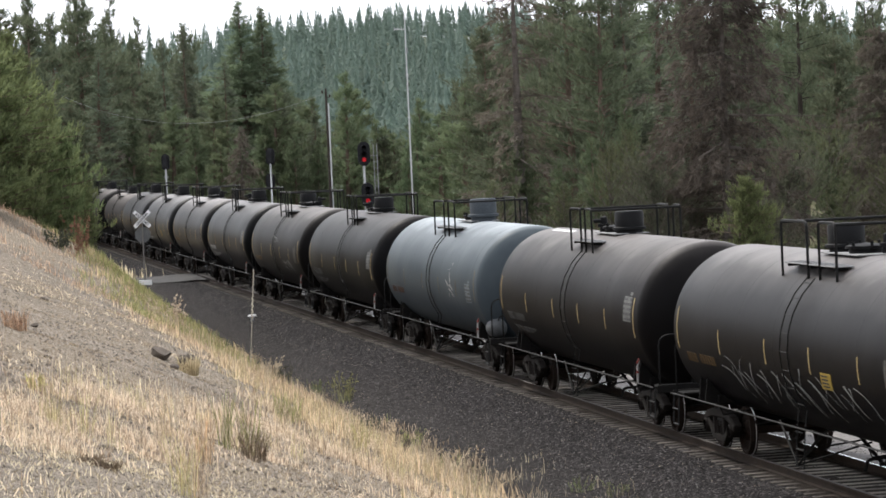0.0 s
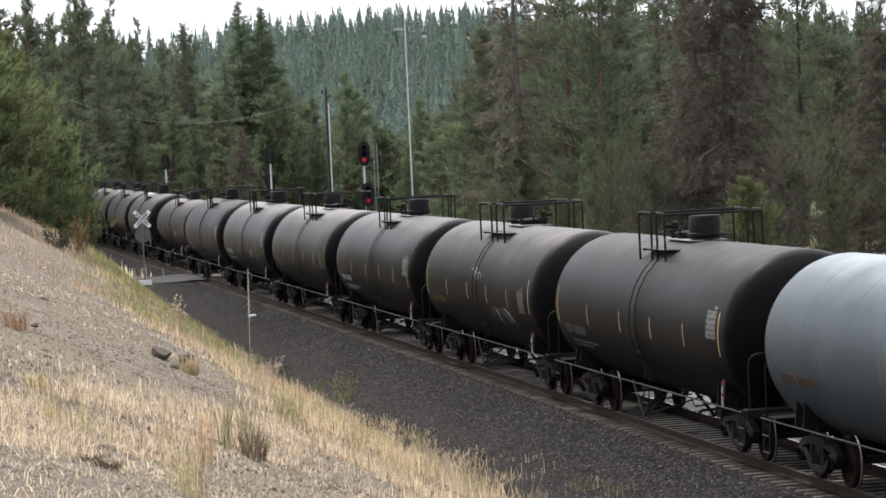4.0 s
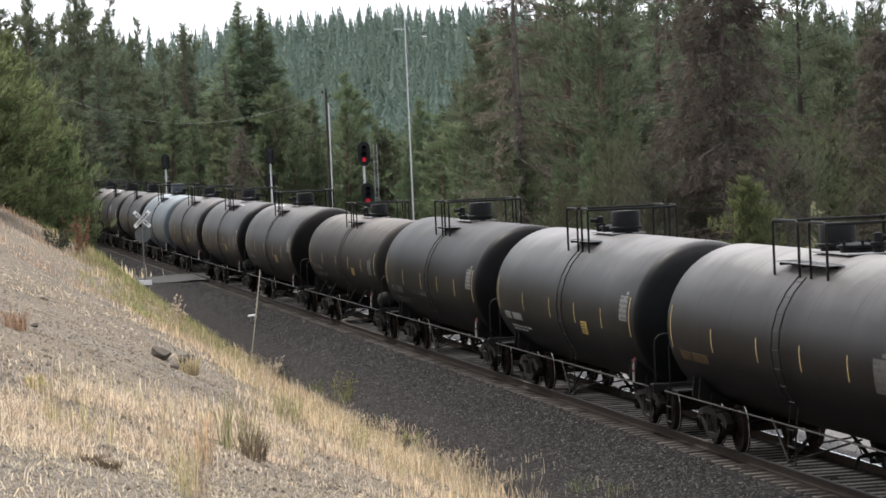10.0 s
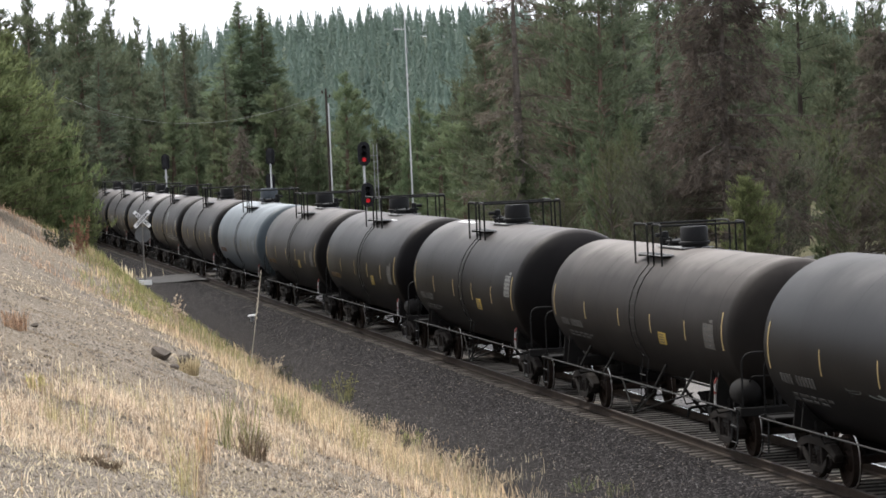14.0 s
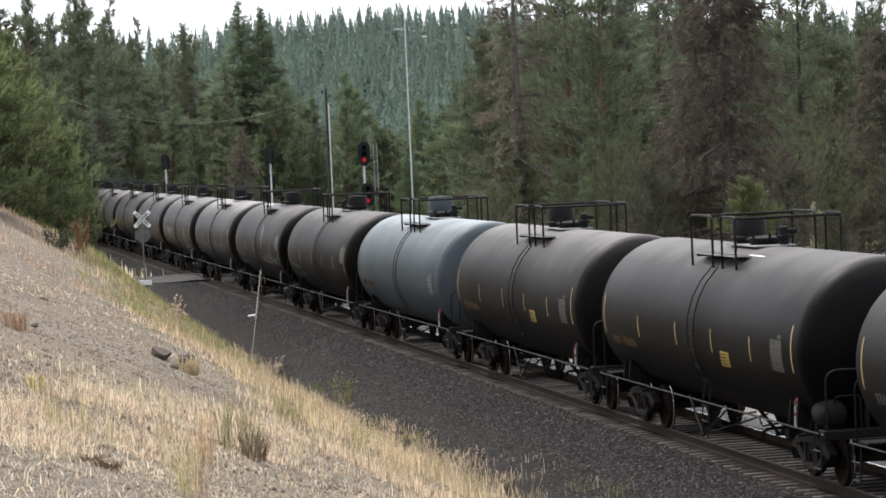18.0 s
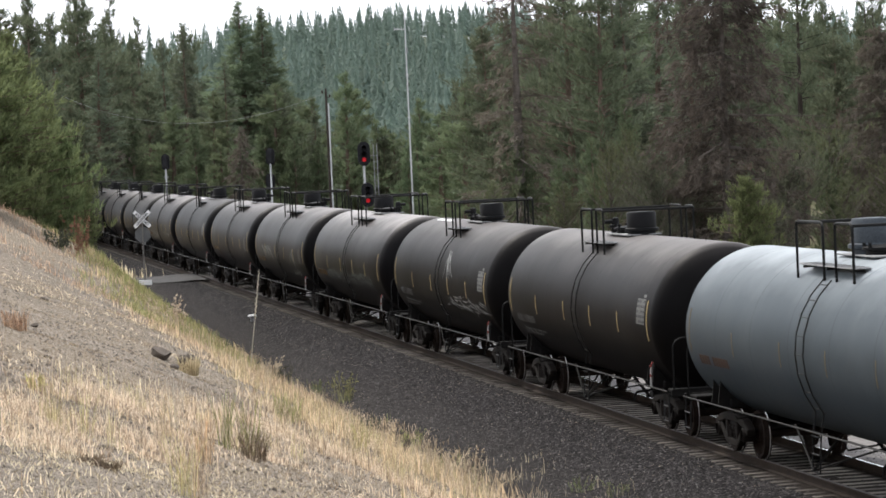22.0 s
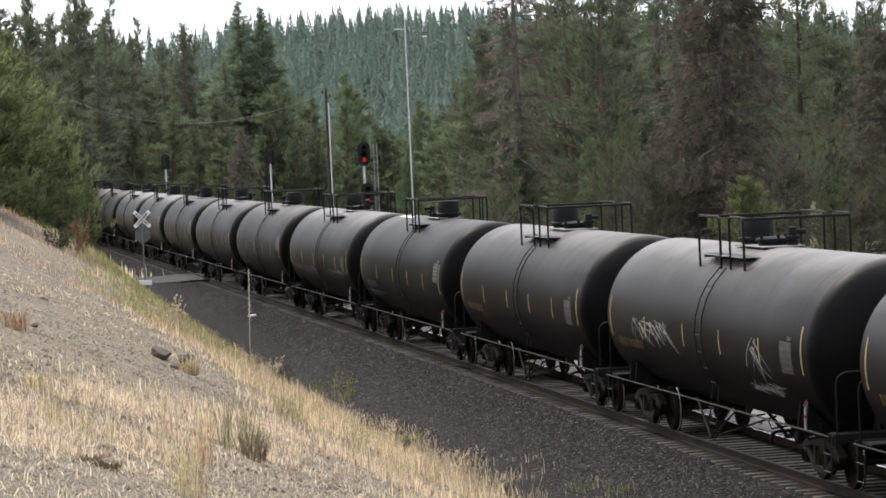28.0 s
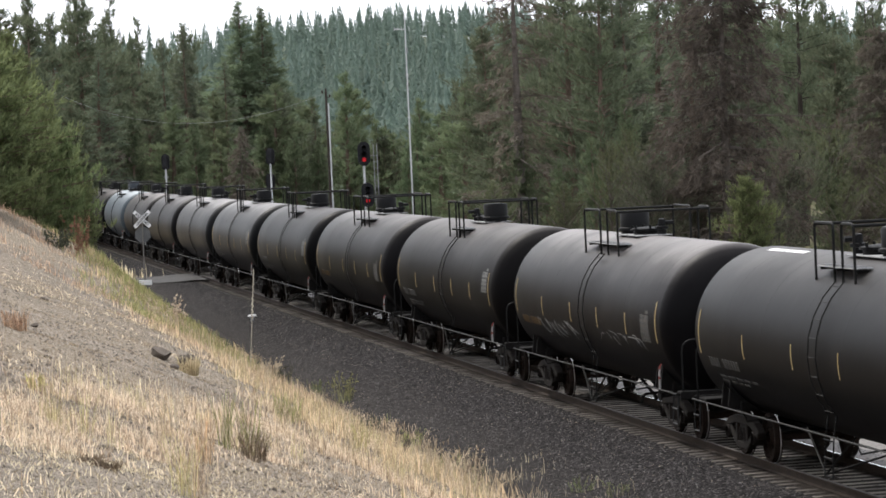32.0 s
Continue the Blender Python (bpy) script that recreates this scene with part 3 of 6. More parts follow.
def build_road():
    """The level crossing's road and its planked deck."""
    road = tagged(new("road"), "grey asphalt side road over the level crossing", "road", kind="structure")
    us = np.linspace(80, 89, 10)
    for name, l0, l1 in (("approach", 0.85, 30), ("approach", -0.85, -40)):
        ls = np.linspace(l0, l1, 40)
        verts, faces = [], []
        for l in ls:
            for u in us:
                x, y = from_ul(u + (2.4 * (l - 0.85) if l > 0 else 0), l)
                verts.append((x, y, max(-0.03 - 0.16 * max(0, abs(l) - 1.2), float(ground_z(u + (2.4 * (l - 0.85) if l > 0 else 0), l)) + 0.012)))
        k = len(us)
        for i in range(len(ls) - 1):
            for j in range(k - 1):
                faces.append((i * k + j, i * k + j + 1, (i + 1) * k + j + 1, (i + 1) * k + j))
        raw(name, verts, faces, M_ASPHALT, road)
    for i in range(6):
        bm = bmesh.new()
        box(bm, (0, 0, 0), (9, 0.2, 0.14), 0.01)
        p = at(84.5, -0.55 + 0.22 * i, -0.085)
        part("plank", bm, M_WOOD, road).matrix_basis = pose(p.x, p.y, p.z, 0, 0, heading(84.5))


build_road()


# ---- tank cars: local x towards the camera's end of the track, -y to the camera's side ----
R, ZC, HALF = 1.59, 2.33, 7.5
PITCH, SPEED, GAIN = 18.2, 10.852, 0.0042
FIRST = -190.85
# how far each car stands off an even spacing, in metres
SHIFT = [-0.48, -0.45, -0.33, -0.57, -0.79, -0.92, -1.09, -1.22, -1.22, -0.12, 0.61, 0.59, 0.28, 0.24, 0.03, -0.13, -0.26, -0.39, -0.68, -0.7, -0.93, -0.93, -1.09, -1.39, -1.47, -1.5, -1.42]
LONG = {9: 1.06, 10: 1.035}
AXLE = 0.89
WHEEL = 0.46
TRUCK_X = 6.35


def on_tank(x, a, r=R):
    """A place on the shell: a degrees above the waist on the camera's side."""
    return Vector((x, -r * math.cos(radians(a)), ZC + r * math.sin(radians(a))))


def patch(bm, x0, x1, a0, a1, lift=0.006, n=4, skew=0.0):
    """A thin plate bent to the shell."""
    rows = []
    for r in (R + lift, R - 0.01):
        row = []
        for i in range(n + 1):
            a = a0 + (a1 - a0) * i / n
            s = skew * i / n
            row.append((bm.verts.new(on_tank(x0 + s, a, r)), bm.verts.new(on_tank(x1 + s, a, r))))
        rows.append(row)
    o, i_ = rows
    for k in range(n):
        bm.faces.new((o[k][0], o[k][1], o[k + 1][1], o[k + 1][0]))
        bm.faces.new((o[k][0], o[k + 1][0], i_[k + 1][0], i_[k][0]))
        bm.faces.new((o[k][1], i_[k][1], i_[k + 1][1], o[k + 1][1]))
    bm.faces.new((o[0][0], i_[0][0], i_[0][1], o[0][1]))
    bm.faces.new((o[n][0], o[n][1], i_[n][1], i_[n][0]))
    bmesh.ops.recalc_face_normals(bm, faces=bm.faces)


def tank_mesh():
    bm = bmesh.new()
    prof = []
    for i in range(9):
        a = math.pi / 2 * i / 8
        prof.append((-HALF - 0.66 * math.cos(a), R * math.sin(a)))
    xs = [-HALF + 0.012]
    for x in np.arange(-4.9, 5, 2.44):
        xs += [x - 0.05, x + 0.05]
    for k, x in enumerate(sorted(xs)[1:]):
        prof.append((x, R))
    prof += [(-a, r) for a, r in prof[8::-1]]
    lathe(bm, prof, 60, "x", (0, 0, ZC))
    return bm


def build_truck(car, x, turn):
    """A three-piece freight truck with its two wheelsets."""
    bm = bmesh.new()
    box(bm, (0, 0, 0.62), (0.42, 2.1, 0.30), 0.04)
    box(bm, (0, 0, 0.84), (0.55, 0.6, 0.14), 0.03)
    lathe(bm, [(0, 0.30), (0.08, 0.30)], 16, "z", (0, 0, 0.90))
    truck = part("truck", bm, M_UNDER, car, "cast steel truck, black with brake dust")
    truck.matrix_basis = pose(x, 0, 0, 0, 0, turn)
    for side in (-1, 1):
        bm = bmesh.new()
        y = side * 1.0
        # arched top chord, dropped bottom chord, window posts and journal boxes
        pts = [(-1.12, 0.52), (-0.86, 0.66), (-0.42, 0.74), (0.42, 0.74), (0.86, 0.66), (1.12, 0.52)]
        for (xa, za), (xb, zb) in zip(pts, pts[1:]):
            d = math.atan2(zb - za, xb - xa)
            box(bm, ((xa + xb) / 2, y, (za + zb) / 2), (math.hypot(xb - xa, zb - za) + 0.04, 0.17, 0.15), 0.02, pose(0, 0, 0, 0, -math.degrees(d), 0))
        low = [(-0.80, 0.56), (-0.36, 0.27), (0.36, 0.27), (0.80, 0.56)]
        for (xa, za), (xb, zb) in zip(low, low[1:]):
            d = math.atan2(zb - za, xb - xa)
            box(bm, ((xa + xb) / 2, y, (za + zb) / 2), (math.hypot(xb - xa, zb - za) + 0.04, 0.16, 0.13), 0.02, pose(0, 0, 0, 0, -math.degrees(d), 0))
        for xx in (-0.34, 0.34):
            box(bm, (xx, y, 0.50), (0.11, 0.16, 0.48), 0.02)
        part("side_frame", bm, M_RUSTY, truck)
        bm = bmesh.new()
        for i in range(5):
            for xx in (-0.14, 0.14):
                lathe(bm, [(-0.02, 0.09), (0.02, 0.09)], 8, "z", (xx, y, 0.36 + 0.055 * i))
        part("spring_nest", bm, M_RUSTY, truck, kind="stuff")
        for xx in (-AXLE, AXLE):
            bm = bmesh.new()
            lathe(bm, [(-0.12, 0.11), (-0.10, 0.13), (0.10, 0.13), (0.12, 0.11), (0.14, 0.05), (0.14, 0)], 12, "y", (xx, y, WHEEL))
            part("journal_bearing", bm, M_RUSTY, truck)
    bm = bmesh.new()
    for xx in (-0.42, 0.42):
        box(bm, (xx, 0, 0.42), (0.12, 1.7, 0.12), 0.02)
        for y in (-0.75, 0.75):
            box(bm, (xx, y, 0.46), (0.07, 0.12, 0.34), 0.02)
    part("brake_beam", bm, M_UNDER, truck)
    sets = []
    for xx in (-AXLE, AXLE):
        bm = bmesh.new()
        for side in (-1, 1):
            y = side * 0.753
            prof = [(-0.085, 0.40), (-0.085, 0.487), (-0.06, 0.487), (-0.05, 0.465), (0.05, 0.455), (0.055, 0.40), (0.0, 0.37), (-0.02, 0.20), (0.05, 0.16), (0.06, 0.09), (-0.08, 0.09), (-0.06, 0.18), (-0.055, 0.36), (-0.085, 0.40)]
            lathe(bm, [(y + side * px, pr) for px, pr in prof], 16, "y")
            for k in range(3):
                a = 2.1 * k
                box(bm, (0.13 * math.cos(a), y + side * 0.06, 0.13 * math.sin(a)), (0.05, 0.04, 0.05))
        tube(bm, (0, -1.05, 0), (0, 1.05, 0), 0.075, 10)
        ws = part("wheelset", bm, M_WHEEL, truck, "pair of spinning steel wheels on one axle")
        ws.data.materials.append(M_TREAD)
        for f in ws.data.polygons:
            cy, cz = abs(f.center.y) - 0.753, math.hypot(f.center.x, f.center.z)
            if cz > 0.452 and abs(cy) < 0.07:
                f.material_index = 1
        ws.matrix_basis = pose(xx, 0, WHEEL)
        sets.append(ws)
    return truck, sets


def build_car():
    car = new("tank_car")
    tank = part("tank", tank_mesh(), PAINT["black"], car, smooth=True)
    # dome, valve housing and fittings
    bm = bmesh.new()
    lathe(bm, [(3.86, 0.31), (4.0, 0.31), (4.02, 0.38), (4.07, 0.38), (4.09, 0.33), (4.40, 0.33), (4.44, 0.30), (4.45, 0)], 24, "z", (-1.0, 0, 0))
    part("valve_housing", bm, M_GREYBOX, car, "dark cylindrical valve housing on the crown", smooth=True)
    bm = bmesh.new()
    lathe(bm, [(3.84, 0.30), (4.02, 0.30), (4.03, 0.36), (4.07, 0.36), (4.09, 0.30), (4.12, 0)], 20, "z", (0.15, 0, 0))
    for k in range(6):
        a = k * math.pi / 3
        tube(bm, (0.15 + 0.33 * math.cos(a), 0.33 * math.sin(a), 4.02), (0.15 + 0.33 * math.cos(a), 0.33 * math.sin(a), 4.15), 0.03, 6)
    part("manway_cover", bm, M_GREYBOX, car, smooth=True)
    bm = bmesh.new()
    lathe(bm, [(3.88, 0.10), (4.05, 0.10), (4.06, 0.15), (4.12, 0.15), (4.13, 0.09), (4.28, 0.08), (4.30, 0)], 12, "z", (0.75, 0.2, 0))
    tube(bm, (0.75, 0.2, 4.2), (0.75, 0.45, 4.2), 0.05)
    part("relief_valve", bm, M_GREYBOX, car, smooth=True)
    # platform round the dome
    plat = None
    for side in (-1, 1):
        bm = bmesh.new()
        y = side * 0.86
        box(bm, (0.1, y, 3.785), (3.1, 0.34, 0.022), 0.006)
        for k in range(12):
            box(bm, (-1.35 + k * 0.26, y, 3.80), (0.05, 0.33, 0.012))
        part("walkway", bm, M_GRATE, car, "galvanised walkway grating")
        for xx in (-1.3, 0.1, 1.5):
            bm = bmesh.new()
            box(bm, (xx, side * 0.88, 3.745), (0.03, 0.24, 0.05))
            part("walkway_bracket", bm, M_RAILING, car)
    bm = bmesh.new()
    box(bm, (-0.2, 0, 3.93), (2.2, 0.8, 0.025), 0.008)
    part("dome_plate", bm, M_GRATE, car, "pale plate under the valve housing")
    ZT, YR = 4.53, 1.03
    for side in (-1, 1):
        y = side * YR
        zb = 3.54
        bm = bmesh.new()
        pipe(bm, bent([(-1.55, y, zb), (-1.55, y, ZT), (0.05, y, ZT), (0.05, y, zb)], 0.13), 0.026, 6)
        part("safety_rail", bm, M_RAILING, car)
        bm = bmesh.new()
        pipe(bm, bent([(0.75, y, zb), (0.75, y, ZT), (1.75, y, ZT), (1.75, y, zb)], 0.13), 0.026, 6)
        part("safety_rail", bm, M_RAILING, car)
    for xx in (-1.55, 1.75):
        bm = bmesh.new()
        pipe(bm, [(xx, -YR, ZT - 0.03), (xx, YR, ZT - 0.03)], 0.028, 6)
        part("cross_rail", bm, M_RAILING, car)
    # ladders on both flanks, with their braced feet
    for side in (-1, 1):
        bm = bmesh.new()
        s = -side
        for xx in (0.30, 0.77):
            pts = []
            for a in (48, 36, 24, 12, 0, -12, -24, -36):
                p = on_tank(xx, a, R + 0.09)
                pts.append((p.x, p.y * s, p.z))
            pts.append((xx, s * -1.42, 0.95))
            pts.append((xx, s * -1.46, 0.32))
            if xx > 0.5:
                lad = part("ladder", bm, M_RAILING, car)
                bm = bmesh.new()
            pipe(bm, pts, 0.014, 5)
        part("rail", bm, M_RAILING, lad)
        for a in (44, 33, 22, 11, 0, -11, -22, -33):
            p, q = on_tank(0.30, a, R + 0.09), on_tank(0.77, a, R + 0.09)
            bm = bmesh.new()
            tube(bm, (p.x, p.y * s, p.z), (q.x, q.y * s, q.z), 0.009, 5)
            part("rung", bm, M_RAILING, lad)
        for z in (0.34, 0.64, 0.94):
            bm = bmesh.new()
            tube(bm, (0.30, s * -1.45, z), (0.77, s * -1.45, z), 0.015, 5)
            part("rung", bm, M_RAILING, lad)
        bm = bmesh.new()
        for dx in (-1.0, 1.6):
            tube(bm, (0.4, s * -1.46, 0.36), (dx, s * -1.35, 1.02), 0.02, 5)
            tube(bm, (0.4, s * -1.46, 0.36), (dx, s * -0.5, 0.8), 0.02, 5)
        part("ladder_brace", bm, M_UNDER, car)
    # side handrail on short brackets
    for side in (-1, 1):
        y = side * 1.49
        bm = bmesh.new()
        tube(bm, (-8.35, y, 1.02), (8.35, y, 1.02), 0.015, 6)
        part("side_handrail", bm, M_PIPE, car, "dusty grey handrail along the flank")
        for xx in (-6.9, -4.6, -2.3, 2.3, 4.6, 6.9):
            bm = bmesh.new()
            pipe(bm, [(xx, y, 1.02), (xx, y * 0.96, 0.86), (xx, side * 0.9, 0.92)], 0.018, 5)
            part("rail_bracket", bm, M_UNDER, car)
    # ends: deck, draft sill, saddle, coupler, grab rails, hand brake
    for e in (-1, 1):
        bm = bmesh.new()
        box(bm, (e * 8.15, 0, 1.02), (0.62, 2.7, 0.05), 0.01)
        box(bm, (e * 8.44, 0, 0.99), (0.06, 2.86, 0.16), 0.01)
        part("end_platform", bm, M_UNDER, car)
        bm = bmesh.new()
        box(bm, (e * 7.0, 0, 0.86), (2.9, 0.42, 0.32), 0.03)
        box(bm, (e * TRUCK_X, 0, 1.02), (0.6, 2.3, 0.20), 0.03)
        part("draft_sill", bm, M_UNDER, car)
        bm = bmesh.new()
        prof = [(-1.38, 1.0), (-1.30, 1.62), (-1.12, 1.35), (-0.8, 1.0), (0.8, 1.0), (1.12, 1.35), (1.30, 1.62), (1.38, 1.0), (0.9, 0.9), (-0.9, 0.9)]
        for dx in (-0.24, 0.24):
            lo = [bm.verts.new((e * TRUCK_X + dx - 0.02, y, z)) for y, z in prof]
            hi = [bm.verts.new((e * TRUCK_X + dx + 0.02, y, z)) for y, z in prof]
            bm.faces.new(lo)
            bm.faces.new(hi[::-1])
            for i in range(len(prof)):
                j = (i + 1) % len(prof)
                bm.faces.new((lo[i], hi[i], hi[j], lo[j]))
        bmesh.ops.recalc_face_normals(bm, faces=bm.faces)
        part("saddle", bm, M_UNDER, car)
        bm = bmesh.new()
        for s in (-1, 1):
            bm = bmesh.new()
            box(bm, (e * 7.55, s * 0.55, 1.38), (0.9, 0.03, 0.74), 0.0)
            part("head_brace", bm, M_UNDER, car)
        bm = bmesh.new()
        box(bm, (e * 8.62, 0, 0.86), (0.55, 0.16, 0.20), 0.03)
        box(bm, (e * 8.93, 0.07 * e, 0.86), (0.26, 0.30, 0.28), 0.05)
        part("coupler", bm, M_RUSTY, car)
        for s in (-1, 1):
            bm = bmesh.new()
            pipe(bm, bent([(e * 8.40, s * 1.36, 1.0), (e * 8.40, s * 1.36, 2.08), (e * 8.40, s * 0.64, 2.08), (e * 8.40, s * 0.64, 1.0)], 0.24, 5), 0.021, 6)
            part("grab_rail", bm, M_RAILING, car)
            bm = bmesh.new()
            for z in (0.42, 0.72):
                tube(bm, (e * 8.32, s * 1.47, z), (e * 7.92, s * 1.47, z), 0.016, 5)
            for xx in (8.32, 7.92):
                tube(bm, (e * xx, s * 1.47, 0.40), (e * xx, s * 1.44, 1.02), 0.016, 5)
            part("sill_step", bm, M_STEP, car, "dusty steel step at the corner")
    bm = bmesh.new()
    lathe(bm, [(-0.05, 0.28), (-0.02, 0.30), (0.02, 0.30), (0.05, 0.28)], 18, "x", (8.35, 0.95, 1.75))
    box(bm, (8.28, 0.95, 1.4), (0.10, 0.14, 0.8), 0.02)
    part("hand_brake_wheel", bm, M_UNDER, car)
    # under the belly: pipes, rods, bottom outlet, brake cylinder
    bm = bmesh.new()
    tube(bm, (-6, 0.5, 0.72), (6, 0.5, 0.72), 0.025, 6)
    tube(bm, (-5.2, -0.25, 0.62), (5.2, -0.25, 0.60), 0.02, 6)
    part("brake_pipe", bm, M_UNDER, car)
    bm = bmesh.new()
    lathe(bm, [(0.26, 0.0), (0.26, 0.13), (0.38, 0.15), (0.40, 0.24), (0.47, 0.24), (0.49, 0.16), (0.62, 0.16), (0.64, 0.30), (0.80, 0.34)], 14, "z", (1.5, 0, 0))
    part("bottom_outlet", bm, M_UNDER, car)
    bm = bmesh.new()
    pipe(bm, bent([(1.5, -0.1, 0.52), (1.5, -0.55, 0.50), (1.5, -0.60, 0.30)], 0.08), 0.03, 6)
    part("outlet_lever", bm, M_UNDER, car)
    for x in (0.95, 2.05):
        bm = bmesh.new()
        tube(bm, (x, -0.5, 0.86), (x + 0.12, -0.15, 0.36), 0.035, 6)
        tube(bm, (x, 0.5, 0.86), (x + 0.12, 0.15, 0.36), 0.035, 6)
        box(bm, (x + 0.12, 0, 0.36), (0.10, 0.42, 0.07), 0.01)
        part("outlet_skid", bm, M_UNDER, car)
    bm = bmesh.new()
    lathe(bm, [(-0.32, 0), (-0.32, 0.15), (0.26, 0.17), (0.32, 0.10), (0.32, 0)], 14, "x", (2.9, 0.05, 0.60))
    part("brake_cylinder", bm, M_UNDER, car)
    bm = bmesh.new()
    tube(bm, (3.2, 0.05, 0.58), (5.2, 0.05, 0.50), 0.035)
    tube(bm, (3.9, -0.5, 0.58), (3.9, 0.5, 0.52), 0.03)
    part("brake_rod", bm, M_UNDER, car)
    bm = bmesh.new()
    box(bm, (3.4, -0.6, 0.58), (0.28, 0.10, 0.18), 0.02)
    tube(bm, (3.4, -0.6, 0.6), (3.4, -0.5, 0.88), 0.025)
    part("slack_adjuster", bm, M_UNDER, car)
    bm = bmesh.new()
    pipe(bm, bent([(4.5, -0.3, 0.85), (4.5, -0.3, 0.42), (4.9, -0.3, 0.36)], 0.1), 0.03, 6)
    part("drain_pipe", bm, M_UNDER, car)
    bm = bmesh.new()
    pipe(bm, [(6.85, -1.41, 1.50), (6.85, -1.45, 1.36), (6.85, -1.46, 1.02)], 0.024, 8)
    h = part("valve_handle", bm, M_HANDLE, car, "grimy white valve handle with red bands")
    for z0, z1 in ((1.42, 1.52), (1.22, 1.28)):
        bm = bmesh.new()
        tube(bm, (6.85, -1.455, z0), (6.85, -1.455 + (z1 > 1.3) * 0.05, z1), 0.03, 8, 0.022)
        part("red_band", bm, M_DIMRED, h)
    tr1, s1 = build_truck(car, -TRUCK_X, 0)
    tr2, s2 = build_truck(car, TRUCK_X, 0)
    return car


def dashes(car, mat, xs, half=8.0, mid=-3.0):
    for x in xs:
        bm = bmesh.new()
        patch(bm, x - 0.021, x + 0.021, mid - half, mid + half)
        part("reflective_stripe", bm, mat, car, "faded yellow reflective stripe")


def end_stripes(car, mat):
    for x in (-7.25, 7.2):
        bm = bmesh.new()
        patch(bm, x - 0.025, x + 0.025, -13, 17, n=8)
        part("end_stripe", bm, mat, car, "long yellow reflective stripe")


def lettering(car, mat, seed, dense=1.0):
    """The reporting mark and its small print, as plain bars."""
    rng = random.Random(seed)
    bm = bmesh.new()
    x = -6.75
    for k in range(11):
        if k != 4:
            patch(bm, x, x + 0.11, -20.8, -14.4, n=2)
        x += 0.19
    part("lettering", bm, mat, car, "row of plain bars in place of the mark", kind="stuff")
    if mat in (M_ORANGE, M_RUSTSPRAY):
        return
    bm = bmesh.new()
    for row, a in enumerate((-27.5, -31)):
        x = -6.4
        for k in range(5 - row):
            w = rng.uniform(0.25, 0.5)
            patch(bm, x, x + w, a - 1.1, a + 0.6, n=1)
            x += w + 0.15
    part("small_print", bm, mat, car, "small print as plain bars", kind="stuff")


def placard(car, mat, x=6.7, a=8, w=0.40, h=9.5):
    """A data panel ruled into small fields, with a tab on its top edge."""
    bm = bmesh.new()
    patch(bm, x - w, x + w * 0.75, a - h, a + h)
    p = part("data_panel", bm, mat, car, "dusty white data panel")
    bm = bmesh.new()
    patch(bm, x + w * 0.1, x + w * 0.65, a + h + 1.0, a + h + 3.4, n=1)
    part("tab", bm, mat, p)
    bm = bmesh.new()
    wide = w * 1.75 / 4
    for r in range(5):
        aa = a + h * 0.78 - r * h * 0.39
        for c in range(4):
            if (r * 5 + c * 3) % 7 != 6:
                patch(bm, x - w + wide * (c + 0.18), x - w + wide * (c + 0.82), aa - h * 0.10, aa + h * 0.10, 0.010, 1)
    part("print", bm, M_INK, p, kind="stuff")


def card(car, mat, x=2.6, a=-14):
    bm = bmesh.new()
    patch(bm, x - 0.36, x + 0.24, a - 5.2, a + 5.2, skew=0.10)
    c = part("warning_card", bm, mat, car, "yellow warning card")
    bm = bmesh.new()
    for r in range(4):
        aa = a + 3.4 - r * 2.2
        patch(bm, x - 0.25, x + 0.12, aa - 0.45, aa + 0.45, 0.010, 1, skew=0.03)
    part("print", bm, M_INK, c, kind="stuff")


def scribble(car, mat, seed, x0, x1, a0, a1, n=14, width=0.024):
    """Spray paint: slanting hooked strokes bent to the shell."""
    rng = random.Random(seed)
    bm = bmesh.new()
    span = a1 - a0
    for s in range(n):
        x = x0 + (x1 - x0) * (s + rng.uniform(0, 1)) / n
        top = a1 - span * rng.uniform(0, 0.45)
        run, drop = rng.uniform(0.3, 1.1) * rng.choice((1, 1, -0.6)), span * rng.uniform(0.3, 0.7)
        hook, w = rng.uniform(-0.5, 0.9), width * rng.uniform(0.6, 1.6)
        prev = None
        for k in range(9):
            t = k / 8
            px = x + run * t + hook * 0.4 * math.sin(math.pi * t)
            pa = top - drop * t + span * 0.22 * math.sin(2.6 * t + seed)
            ww = w * (1.1 - 0.7 * t)
            v0 = bm.verts.new(on_tank(px - ww, pa - ww * 12, R + 0.005))
            v1 = bm.verts.new(on_tank(px + ww, pa + ww * 12, R + 0.005))
            if prev:
                bm.faces.new((prev[0], prev[1], v1, v0))
            prev = (v0, v1)
    part("spray_paint", bm, mat, car, "rusty orange smear of spray paint" if mat is M_RUSTSPRAY else "pale spray-painted scrawl", kind="stuff")


def crossed_mark(car):
    """A tall thin chalk-white mark with short crossing hooks."""
    bm = bmesh.new()
    for line in (((3.75, 21), (3.55, 9), (3.70, 1), (3.45, -9), (3.30, -15)), ((3.05, 3), (3.35, -2), (3.70, -1), (4.05, -6)), ((3.10, -9), (3.40, -5), (3.75, -7), (4.00, -12)), ((3.35, 13), (3.60, 15))):
        prev = None
        for x, a in line:
            v0, v1 = bm.verts.new(on_tank(x - 0.034, a - 0.5, R + 0.005)), bm.verts.new(on_tank(x + 0.034, a + 0.5, R + 0.005))
            if prev:
                bm.faces.new((prev[0], prev[1], v1, v0))
            prev = (v0, v1)
    part("spray_paint", bm, M_HANDLE, car, "thin white spray-painted mark", kind="stuff")


